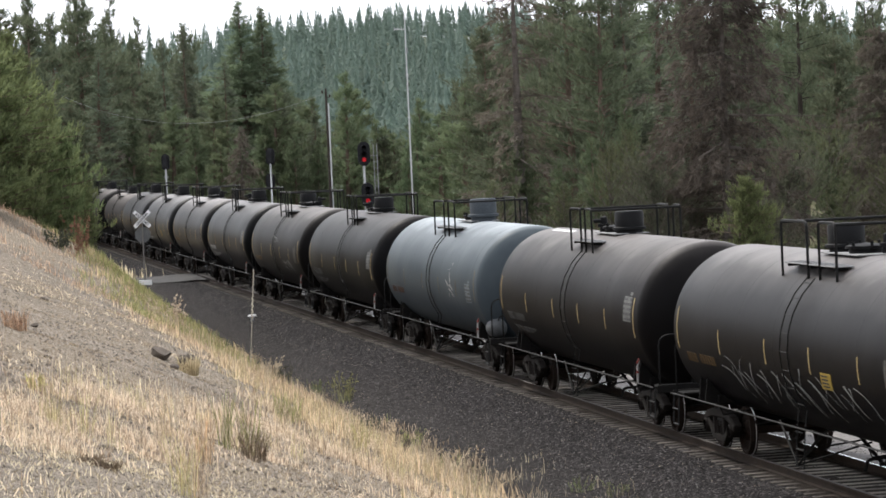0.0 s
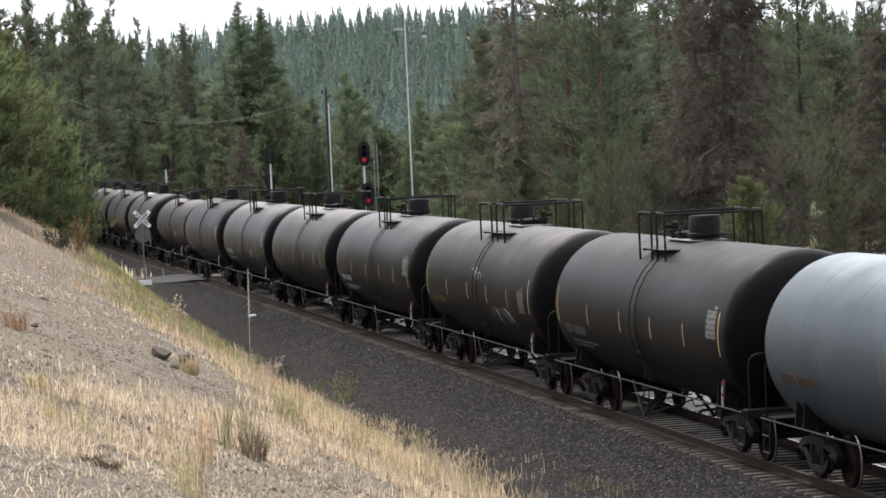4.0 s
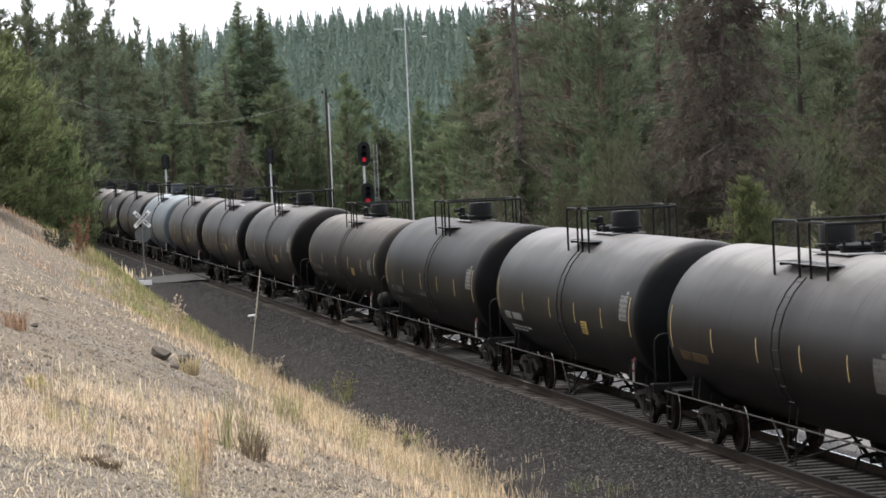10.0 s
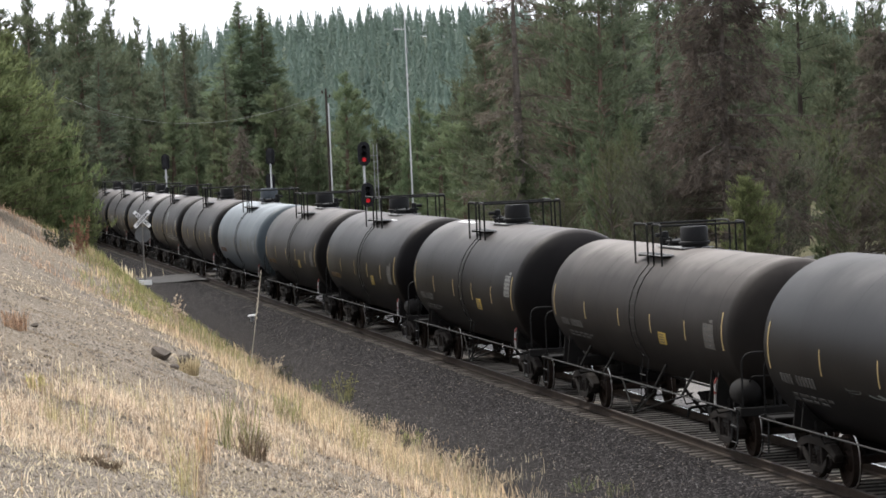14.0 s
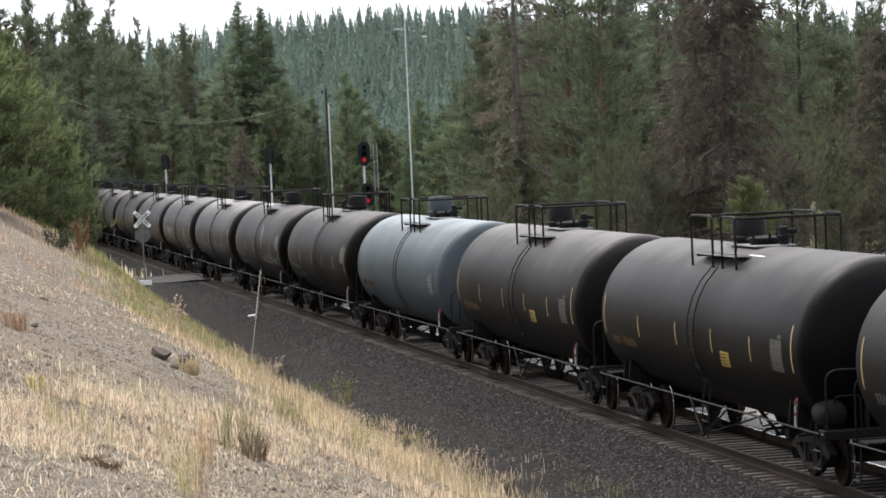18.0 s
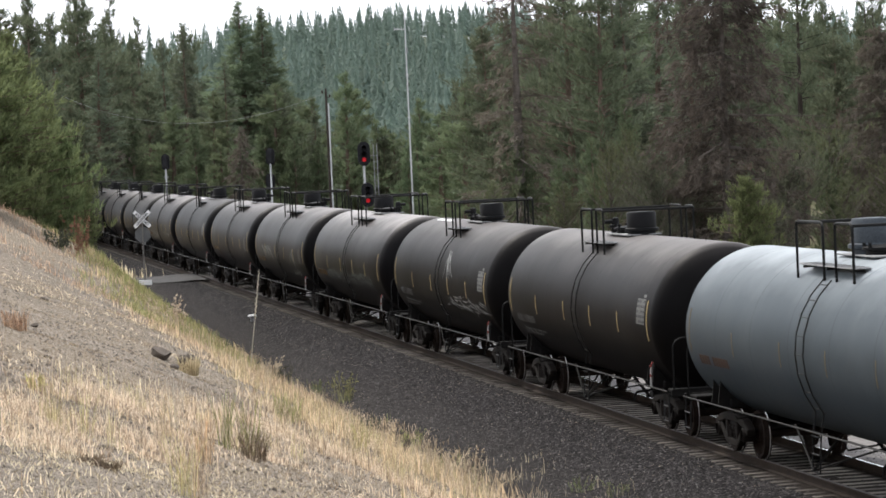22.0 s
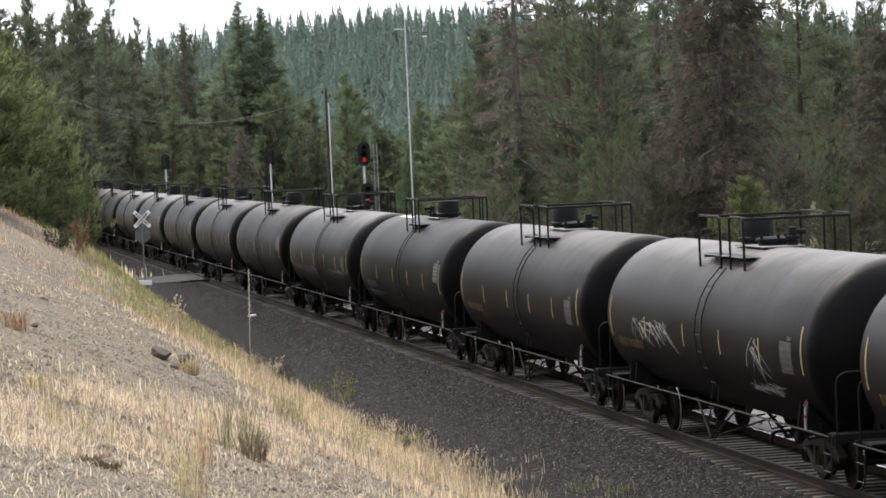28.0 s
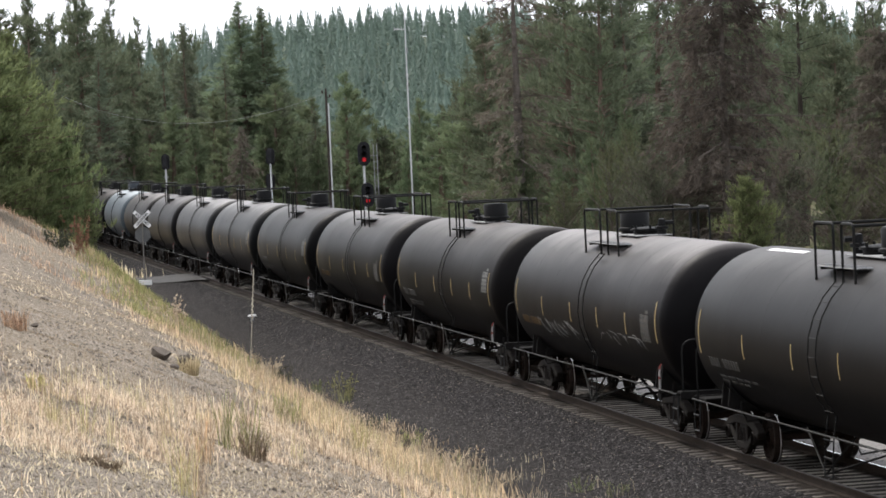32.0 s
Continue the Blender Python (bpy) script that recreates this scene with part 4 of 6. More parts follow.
def reservoir(car, mat, x=7.75):
    bm = bmesh.new()
    lathe(bm, [(-0.42, 0), (-0.40, 0.12), (-0.32, 0.22), (-0.2, 0.25), (0.2, 0.25), (0.32, 0.22), (0.40, 0.12), (0.42, 0)], 16, "x", (x, -1.12, 1.3))
    part("air_reservoir", bm, mat, car, "round air reservoir on the end deck", smooth=True)
    bm = bmesh.new()
    pipe(bm, bent([(x + 0.3, -1.12, 1.5), (x + 0.45, -1.12, 1.62), (x + 0.45, -0.7, 1.62), (x + 0.45, -0.7, 1.05)], 0.08), 0.018, 6)
    part("reservoir_pipe", bm, M_UNDER, car)
    for dx in (-0.22, 0.22):
        bm = bmesh.new()
        box(bm, (x + dx, -1.12, 1.06), (0.06, 0.36, 0.09), 0.01)
        part("reservoir_saddle", bm, M_UNDER, car)


XS6 = (-4.15, -1.0, 1.75, 4.5)
# paint, lettering, stripes, panel, card, spray, reservoir
CARS = {
    -3: ("black", "o", 1, 1, 0, 0, 0), -2: ("brown", "w", 1, 1, 0, 0, 0), -1: ("black", "o", 1, 1, 0, 0, 0),
    0: ("black", "o", 1, 1, 1, 1, 0), 1: ("brown", "w", 1, 1, 0, 0, 0), 2: ("pale", "p", 2, 0, 0, 0, 1), 3: ("jet", "w", 1, 1, 0, 0, 0),
    4: ("brown", "o", 1, 1, 0, 3, 0), 5: ("green", "W", 1, 1, 0, 0, 0), 6: ("dust", "o", 1, 1, 0, 0, 0), 7: ("green", "W", 1, 1, 1, 0, 0),
    8: ("jet", "w", 1, 1, 0, 4, 0), 9: ("tan", "w", 1, 1, 1, 0, 1), 10: ("brown", "w", 1, 1, 1, 0, 0), 11: ("black", "o", 1, 1, 1, 0, 1),
    12: ("brown", "o", 1, 1, 1, 0, 0), 13: ("pale", "p", 2, 0, 0, 0, 0), 14: ("brown", "w", 1, 1, 0, 0, 0), 15: ("brown", "w", 1, 1, 0, 5, 0),
    16: ("dust", "o", 1, 0, 0, 6, 0), 17: ("dust", "o", 1, 1, 0, 7, 0), 18: ("black", "o", 1, 1, 0, 8, 0), 19: ("jet", "w", 1, 1, 0, 0, 0),
    20: ("black", "o", 1, 1, 0, 9, 0), 21: ("brown", "w", 1, 1, 0, 0, 0), 22: ("black", "o", 1, 1, 0, 0, 0), 23: ("jet", "w", 1, 1, 0, 0, 0),
    28: ("pale", "p", 2, 0, 0, 0, 0),
}
SPRAYS = {1: [(1, -4.3, 4.2, -40, -14, 26)], 3: [(3, 2.2, 4.4, -28, -10, 9), (13, -0.6, 0.2, 6, 22, 4)],
          4: [(4, -3.0, 1.0, -20, -14, 10)], 5: [(5, 1.5, 6.5, -32, -6, 52), (15, 1.1, 1.6, 2, 30, 9)],
          6: [(6, -5.0, 5.4, -32, -8, 96)], 7: [(7, -5.2, -2.3, -17, 1, 30), (17, 3.4, 5.2, -36, -20, 30), (27, 3.9, 4.3, -24, 0, 7)], 8: [(8, -5.1, -4.4, -38, -20, 9)],
          9: [(9, -5.0, -1.0, -26, -12, 12), (19, 2.0, 5.4, -26, -10, 10)]}
LABELS = {"dust": "black tank car, its crown paled by dust and painted sky sheen, rolling on the track", "jet": "cleaner black tank car with dull paint, rolling on the track", "black": "black tank car, dusty and streaked, rolling on the track", "brown": "dark brown-black tank car with dried dust, rolling on the track",
          "green": "dark green-grey tank car with white lettering, rolling on the track", "tan": "dusty light brown tank car, longer and lower, rolling on the track", "pale": "pale blue-grey tank car with faded stripes, rolling on the track"}


def build_train():
    first = build_car()
    train = []
    rng = random.Random(11)
    for i in range(-3, 34):
        car = first if i == -3 else copy_thing(first, Matrix())
        train.append(car)
        car["number"] = i
    for i, car in zip(range(-3, 34), train):
        paint, let, st, pl, cd, sp, rs = CARS.get(i, (rng.choice(("black", "black", "brown", "green")), rng.choice("ow"), 1, 1, 0, 0, 0))
        tagged(car, LABELS[paint], "tank car", "cars of the train")
        for ob in car.children:
            kind = ob.name.split(".")[0]
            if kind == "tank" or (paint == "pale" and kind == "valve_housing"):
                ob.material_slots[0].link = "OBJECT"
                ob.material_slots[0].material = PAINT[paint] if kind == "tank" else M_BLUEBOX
            if paint == "pale" and kind == "valve_housing":
                # a taller housing than on the black cars
                ob.matrix_basis = Matrix.Translation((1.75 if i == 2 else 0.75, 0, 3.86 * (1 - 1.2))) @ Matrix.Diagonal((1.15, 1.15, 1.2, 1))
        if i == 2:
            for ob in car.children:
                if ob.name.split(".")[0] in ("manway_cover", "relief_valve"):
                    ob.matrix_basis = pose(-0.8, 0, 0)
        if let in "wW":
            # cars of the other builder have a shorter cage round the dome
            for ob in car.children:
                if ob.name.split(".")[0] in ("walkway", "walkway_bracket", "safety_rail", "cross_rail"):
                    ob.matrix_basis = Matrix.Translation((-0.1, 0, 0)) @ Matrix.Diagonal((0.68, 1, 1, 1))
                elif ob.name.split(".")[0] in ("valve_housing", "manway_cover", "relief_valve", "dome_plate"):
                    ob.matrix_basis = pose(-0.6, 0, 0, 0, 0, 180)
        if i > 24:
            continue
        dashes(car, M_YELLOW if paint != "pale" else M_FADED, XS6)
        end_stripes(car, M_YELLOW if paint != "pale" else M_FADED)
        if paint == "pale":
            placard(car, M_PALEPANEL, 6.3, -6, 0.42, 9)
        if i == 2:
            crossed_mark(car)
        lettering(car, {"o": M_ORANGE, "w": M_DULLTXT, "W": M_WHITE_TXT, "p": M_RUSTSPRAY}[let], i)
        if pl:
            placard(car, M_PLATE) if let in "wW" and i != 9 else placard(car, M_DULL, 6.3, -4, 0.42, 10)
        if cd:
            card(car, M_SIGNY)
        for sd, x0, x1, a0, a1, n in SPRAYS.get(sp, ()):
            scribble(car, {8: M_RUSTSPRAY, 6: M_DIMSPRAY, 4: M_DIMSPRAY}.get(sp, M_SPRAY), sd, x0, x1, a0, a1, n)
        if rs:
            reservoir(car, M_TANKGREY if paint == "pale" else M_UNDER)
        if i in (1, 10, 15, 19):
            for x0, x1 in ((-6.6, -5.5), (-5.4, -4.2)):
                bm = bmesh.new()
                patch(bm, x0, x1, 77, 82)
                part("crown_mark", bm, M_WHITE, car, "white paint mark on the crown")
        elif i == 11:
            bm = bmesh.new()
            patch(bm, 1.2, 2.3, 66, 67.4)
            part("crown_mark", bm, M_WHITE, car, "thin white paint line on the crown")
        if i == 9:
            # a longer car with a slimmer tank, struts showing under its belly
            shell = ("tank", "valve_housing", "manway_cover", "relief_valve", "walkway", "walkway_bracket", "dome_plate", "safety_rail", "cross_rail", "reflective_stripe", "end_stripe", "lettering", "small_print", "data_panel", "warning_card", "ladder")
            for ob in car.children:
                kind = ob.name.split(".")[0]
                if kind in shell:
                    ob.matrix_basis = Matrix.Translation((0, 0, 0.341)) @ Matrix.Diagonal((1.06, 0.868, 0.868, 1)) @ ob.matrix_basis
                elif kind != "truck":
                    ob.matrix_basis = Matrix.Diagonal((1.06, 1, 1, 1)) @ ob.matrix_basis
            for x in (-4.6, -2.2, 2.5, 4.8):
                for y in (-1, 1):
                    bm = bmesh.new()
                    tube(bm, (x, y * 1.49, 1.02), (x, y * 1.22, 1.48), 0.028, 6)
                    part("belly_strut", bm, M_UNDER, car)
    return train


TRAIN = build_train()


# ---- trees ----
def conifer(seed, height, radius, base, limbs, clumps, cards, size, droop, power=0.8, gap=0.0, shape="cone"):
    """Arrays of a conifer: bark (trunk and limbs) and needles (many small cards)."""
    rng = np.random.RandomState(seed)
    bv, bf = [], []

    def stick(p, q, r0, r1, n=5):
        p, q = np.array(p), np.array(q)
        d = (q - p) / max(np.linalg.norm(q - p), 1e-6)
        a = np.cross(d, (0.3, 0.2, 0.93) if abs(d[2]) < 0.9 else (1, 0, 0))
        a /= np.linalg.norm(a)
        b = np.cross(d, a)
        s = len(bv)
        for c, r in ((p, r0), (q, r1)):
            for i in range(n):
                w = 2 * math.pi * i / n
                bv.append(c + r * (a * math.cos(w) + b * math.sin(w)))
        for i in range(n):
            j = (i + 1) % n
            bf.append((s + i, s + j, s + n + j))
            bf.append((s + i, s + n + j, s + n + i))

    lean = rng.uniform(-0.02, 0.02, 2) * height
    r0 = 0.013 * height + 0.04
    zs = np.linspace(-0.3, height, 7)
    cen = [np.array([lean[0] * (z / height) ** 2, lean[1] * (z / height) ** 2, z]) for z in zs]
    for k in range(7):
        r = r0 * max(0.04, 1 - zs[k] / height * 0.96)
        for i in range(7):
            w = 2 * math.pi * i / 7
            bv.append(cen[k] + r * np.array([math.cos(w), math.sin(w), 0]))
            if k:
                s, j = (k - 1) * 7, (i + 1) % 7
                bf.append((s + i, s + j, s + 7 + j))
                bf.append((s + i, s + 7 + j, s + 7 + i))
    cut_v, cut_f = len(bv), len(bf)
    V = []
    lobes = [(rng.rand() * 2 * math.pi, rng.uniform(2, 5), rng.uniform(0.1, 0.24)) for _ in range(3)]
    for i in range(limbs):
        h = base + (1 - base) * ((i + rng.rand()) / limbs) ** 0.9
        f = (1 - h) / (1 - base)
        if shape == "cone":
            ln = radius * (f ** power) * rng.uniform(0.6, 1.12)
        else:
            # a pine: widest below the middle, narrowing to a spire
            ln = radius * (min(1.0, f / 0.62) ** power) * (1 - 0.4 * max(0.0, (f - 0.62) / 0.38)) * rng.uniform(0.45, 1.18)
        az_ = rng.rand() * 2 * math.pi
        # boughs come in uneven bulges, so that the outline is broken
        ln *= 1 + sum(s_ * math.sin(az_ * round(k_ * 0.5) + p_ + h * k_ * 5.0) for p_, k_, s_ in lobes)
        ln = max(ln, 0.12 if shape == "cone" else 0.13 * radius * rng.uniform(0.5, 1.5))
        if rng.rand() < gap + (0.22 if shape == "round" and f < 0.25 else 0.0):
            ln *= 0.35
        z = h * height
        up = rng.uniform(-0.1, 0.25) - droop * (0.4 + 0.6 * f)
        d = np.array([math.cos(az_), math.sin(az_), up])
        o = np.array([lean[0] * h ** 2, lean[1] * h ** 2, z])
        tip = o + d * ln
        stick(o, tip, 0.012 + 0.014 * ln, 0.006, 3)
        k = max(2, int(round(clumps * (0.35 + 0.65 * ln / radius))))
        fr = (np.arange(k) + rng.rand(k)) / k * 0.80 + 0.22
        c = o + d * ln * fr[:, None]
        side = np.array([-d[1], d[0], 0])
        swing = rng.uniform(-0.40, 0.40, k)
        c = c + side * (swing * ln * (1.15 - fr * 0.7))[:, None]
        c[:, 2] -= fr ** 2 * droop * 0.3 * ln - rng.uniform(-0.12, 0.12, k)
        m = cards
        # each shoot is a brush of needles about its own axis: upright on pines, level on firs, hanging on dead boughs
        axis = d * 0.7 + side * swing[:, None] * 1.4 + np.array([0, 0, 1.3 if droop < 0 else (0.15 if droop < 0.2 else -0.6)]) + rng.normal(0, 0.28, (k, 3))
        axis /= np.linalg.norm(axis, axis=1)[:, None]
        cc, aa = np.repeat(c, m, 0), np.repeat(axis, m, 0)
        dirs = aa + rng.normal(0, 0.38, (k * m, 3))
        dirs /= np.linalg.norm(dirs, axis=1)[:, None]
        per = np.cross(dirs, rng.normal(size=(k * m, 3)))
        per /= np.linalg.norm(per, axis=1)[:, None] + 1e-9
        # shoots are short near the leader, so that the top is pointed
        s = size * rng.uniform(0.55, 1.35, (k * m, 1)) * (0.4 + 0.6 * min(1.0, ln / (0.32 * radius)))
        st = cc + aa * s * rng.uniform(-0.6, 0.9, (k * m, 1)) + rng.normal(0, 0.22, (k * m, 3)) * s
        V.append(np.stack([st - per * s * 0.12, st + per * s * 0.12, st + dirs * s], 1))
    V = np.concatenate(V).reshape(-1, 3)
    return (np.array(bv[:cut_v]), np.array(bf[:cut_f]), np.array(bv[cut_v:]), np.array(bf[cut_f:]) - cut_v, V, np.arange(len(V)).reshape(-1, 3))


# kind: (height, radius, base, limbs, clumps, cards, size, droop, power, gap, shape), bark, needles, label, name
KINDS = {
    "pine": ((15, 2.5, 0.08, 135, 9, 12, 0.34, -0.30, 0.64, 0.16, "round"), M_BARK, F_PINE, "green ponderosa pine with an uneven crown in the wood", "pine_tree"),
    "light": ((15, 2.5, 0.03, 150, 9, 16, 0.30, -0.32, 0.66, 0.2, "cone"), M_BARK, F_LIGHT, "light green young ponderosa pine behind the track", "pine_tree"),
    "fir": ((18, 2.9, 0.04, 165, 9, 12, 0.33, 0.18, 0.85, 0.08, "cone"), M_BARK, F_FIR, "tall dark green fir, dense and conical", "fir_tree"),
    "bigfir": ((20, 4.8, 0.04, 330, 11, 14, 0.33, 0.05, 0.98, 0.05, "cone"), M_BARK, F_TALLFIR, "broad dark green fir rising over the wood", "fir_tree"),
    "young": ((7, 1.7, 0.02, 95, 9, 14, 0.23, -0.2, 0.8, 0.1, "cone"), M_BARK, F_YOUNG, "young bright green pine at the wood's edge", "young_pine"),
    "dead": ((19, 2.8, 0.06, 130, 8, 9, 0.32, 0.30, 0.5, 0.3, "cone"), M_DEADBARK, F_DEAD, "dead brown pine with thin drooping twigs", "dead_pine"),
    "deadbig": ((14.5, 3.7, 0.03, 230, 13, 15, 0.25, 0.24, 0.5, 0.15, "cone"), M_DEADBARK, F_DEAD, "large dead conifer covered in brown needles", "dead_conifer"),
    "deadsm": ((9, 1.8, 0.08, 80, 7, 8, 0.36, 0.3, 0.6, 0.2, "cone"), M_DEADBARK, F_DEAD, "small brown dying pine among green ones", "dead_pine"),
    "grey": ((6, 2.0, 0.03, 130, 9, 6, 0.24, -0.9, 0.5, 0.2, "round"), M_DEADBARK, F_GREY, "bare grey-green shrub of thin twigs", "bare_shrub"),
    "open": ((17, 3.0, 0.30, 62, 8, 14, 0.36, -0.25, 0.55, 0.25, "round"), M_DARKBARK, F_PINE, "tall open pine with a bare dark trunk", "pine_tree"),
    "leafy": ((6, 2.0, 0.03, 120, 8, 8, 0.17, -1.1, 0.6, 0.25, "round"), M_DEADBARK, F_LEAFY, "yellow-green leafy shrub of thin upright branches", "leafy_shrub"),
    "bush": ((7, 2.6, 0.02, 210, 8, 23, 0.25, -0.12, 0.6, 0.25, "round"), M_BARK, F_BUSH, "bright green bushy pine on the bank", "bushy_pine"),
}
TEMPLATES = {}


def build_templates():
    for kind, (a, bark, needles, label, name) in KINDS.items():
        for v in range(3 if kind in ("pine", "fir", "young") else 2):
            height, radius, base, limbs, clumps, cards, size, droop, power, gap, shape = a
            TEMPLATES[kind, v] = conifer(sum(map(ord, kind)) + v * 17, height, radius, base, limbs, clumps, cards, size, droop, power, gap, shape)


MESHES = {}


def tree(kind, v, x, y, z, height, radius, turn):
    """A tree: trunk and crown on meshes shared by its kind."""
    (h0, r0, *_), bark, needles, label, name = KINDS[kind]
    e = new(name)
    tagged(e, label, "shrub" if kind in ("grey", "leafy") else "tree", "trees of the wood")
    if (kind, v) not in MESHES:
        bv, bf, lv, lf, nv, nf = TEMPLATES[kind, v]
        t = fast_mesh("trunk", bv, bf, bark, e, smooth=True)
        b = fast_mesh("branch_work", lv, lf, bark, e, kind="stuff")
        c = fast_mesh("crown", nv, nf, needles, e, kind="stuff")
        MESHES[kind, v] = (t.data, b.data, c.data)
    else:
        for nm, me in zip(("trunk", "branch_work", "crown"), MESHES[kind, v]):
            ob = new(nm, me)
            ob.parent = e
            if nm != "trunk":
                tagged(ob, kind="stuff")
    e.matrix_basis = Matrix.LocRotScale((x, y, z), Euler((0, 0, turn)), (radius / r0, radius / r0, height / h0))
    return e


# kind, x, y, height, crown radius
NAMED = [
    ('dead', 4.7, 190.0, 19.0, 4.2),
    ('deadbig', 13.2, 150.0, 18.5, 4.6),
    ('pine', 8.2, 200.0, 19.0, 3.6),
    ('fir', 11.9, 215.0, 18.6, 4.0),
    ('pine', 7.0, 212.0, 14.6, 3.2),
    ('pine', 3.8, 232.0, 15.0, 3.4),
    ('fir', 15.0, 222.0, 19.2, 4.2),
    ('open', 21.4, 192.0, 17.0, 3.2),
    ('deadbig', 21.9, 160.0, 11.8, 3.3),
    ('pine', 23.2, 188.0, 12.0, 3.2),
    ('open', 26.0, 196.0, 15.0, 3.0),
    ('pine', 9.6, 192.0, 18.0, 3.2),
    ('pine', 22.3, 226.9, 17.1, 3.2),
    ('pine', 24.9, 234.7, 17.0, 3.0),
    ('pine', 27.4, 230.4, 16.0, 3.0),
    ('fir', 28.4, 226.2, 15.0, 2.8),
    ('open', 29.8, 220.0, 16.6, 3.0),
    ('fir', 16.3, 207.4, 17.2, 3.4),
    ('fir', 18.9, 213.2, 17.4, 3.6),
    ('pine', 20.8, 219.0, 17.5, 3.6),
    ('fir', 12.7, 213.6, 16.9, 3.2),
    ('leafy', 19.2, 160.0, 7.2, 2.0),
    ('leafy', 8.6, 164.0, 6.4, 1.7),
    ('leafy', 10.0, 172.0, 7.0, 1.6),
    ('leafy', 6.4, 168.0, 4.4, 1.5),
    ('leafy', 17.6, 168.0, 6.0, 1.6),
    ('leafy', 3.0, 176.0, 4.6, 1.6),
    ('grey', 11.6, 152.0, 5.0, 1.9),
    ('leafy', 21.6, 156.0, 5.4, 1.7),
    ('grey', 14.6, 144.0, 3.6, 1.5),
    ('grey', 16.5, 155.0, 6.2, 2.0),
    ('grey', 21.3, 165.0, 6.6, 2.2),
    ('bush', 13.1, 140.0, 4.8, 1.5),
    ('young', 8.3, 175.0, 6.7, 1.8),
    ('young', 10.7, 185.0, 8.8, 2.2),
    ('young', 6.5, 180.0, 5.4, 1.5),
    ('grey', 9.7, 150.0, 5.5, 1.8),
    ('leafy', 18.5, 150.0, 4.4, 1.5),
    ('grey', 12.5, 170.0, 6.5, 2.0),
    ('young', 18.7, 158.0, 5.7, 1.5),
    ('young', 4.8, 190.0, 6.8, 2.0),
    ('pine', 3.7, 200.0, 7.6, 2.4),
    ('light', -1.2, 262.0, 10.5, 2.9),
    ('light', -3.9, 300.0, 8.1, 3.0),
    ('light', 0.1, 252.0, 9.1, 2.9),
    ('light', 1.9, 242.0, 11.6, 3.2),
    ('light', -7.5, 266.0, 13.0, 3.2),
    ('light', -10.6, 272.0, 11.1, 3.1),
    ('light', -6.7, 284.0, 11.9, 2.9),
    ('light', -4.9, 270.0, 9.1, 2.5),
    ('young', -2.4, 250.0, 6.8, 1.7),
    ('bigfir', -16.9, 290.0, 20.2, 7.2),
    ('bigfir', -15.2, 291.0, 19.6, 6.4),
    ('light', -13.2, 262.0, 12.1, 3.5),
    ('fir', -17.7, 274.0, 14.5, 2.8),
    ('pine', -24.1, 312.0, 19.1, 3.6),
    ('pine', -27.8, 330.0, 18.4, 3.7),
    ('pine', -27.6, 300.0, 17.5, 3.6),
    ('pine', -28.3, 284.0, 18.9, 3.7),
    ('pine', -28.5, 264.0, 20.1, 4.1),
    ('pine', -31.6, 272.0, 18.5, 3.9),
    ('pine', -31.5, 252.0, 18.2, 4.1),
    ('pine', -32.7, 244.0, 15.3, 4.4),
    ('fir', -26.7, 256.0, 14.9, 3.4),
    ('young', -24.6, 262.0, 10.2, 2.6),
    ('light', -21.6, 264.0, 10.9, 3.6),
    ('young', -19.2, 258.0, 9.5, 2.5),
    ('young', -15.8, 257.0, 8.6, 2.5),
    ('young', -14.0, 262.0, 9.2, 2.6),
    ('young', -11.4, 258.0, 8.0, 2.3),
    ('light', -18.4, 268.0, 11.9, 3.6),
    ('deadsm', -26.4, 258.0, 10.5, 2.2),
    ('pine', -24.4, 276.0, 13.0, 3.4),
    ('pine', -27.4, 246.0, 10.5, 3.4),
    ('light', -16.8, 252.0, 7.4, 2.6),
    ('young', -9.8, 262.0, 7.5, 2.0),
    ('open', -37.0, 297.7, 21.3, 2.6),
    ('open', -32.2, 288.2, 20.8, 2.4),
    ('open', -30.0, 303.5, 21.7, 2.6),
    ('pine', -31.2, 294.3, 21.9, 3.2),
    ('pine', -29.0, 318.7, 20.2, 2.5),
    ('fir', -21.9, 285.2, 17.8, 3.3),
    ('fir', -23.2, 279.0, 16.5, 2.6),
    ('deadsm', -15.1, 249.5, 8.8, 1.8),
    ('bush', -16.1, 122.0, 6.9, 2.2),
    ('bush', -15.0, 128.0, 5.1, 1.6),
    ('bush', -16.5, 115.0, 5.8, 3.0),
    ('bush', -14.8, 133.0, 4.0, 1.2),
    ('bush', -15.7, 126.0, 5.0, 1.8),
]


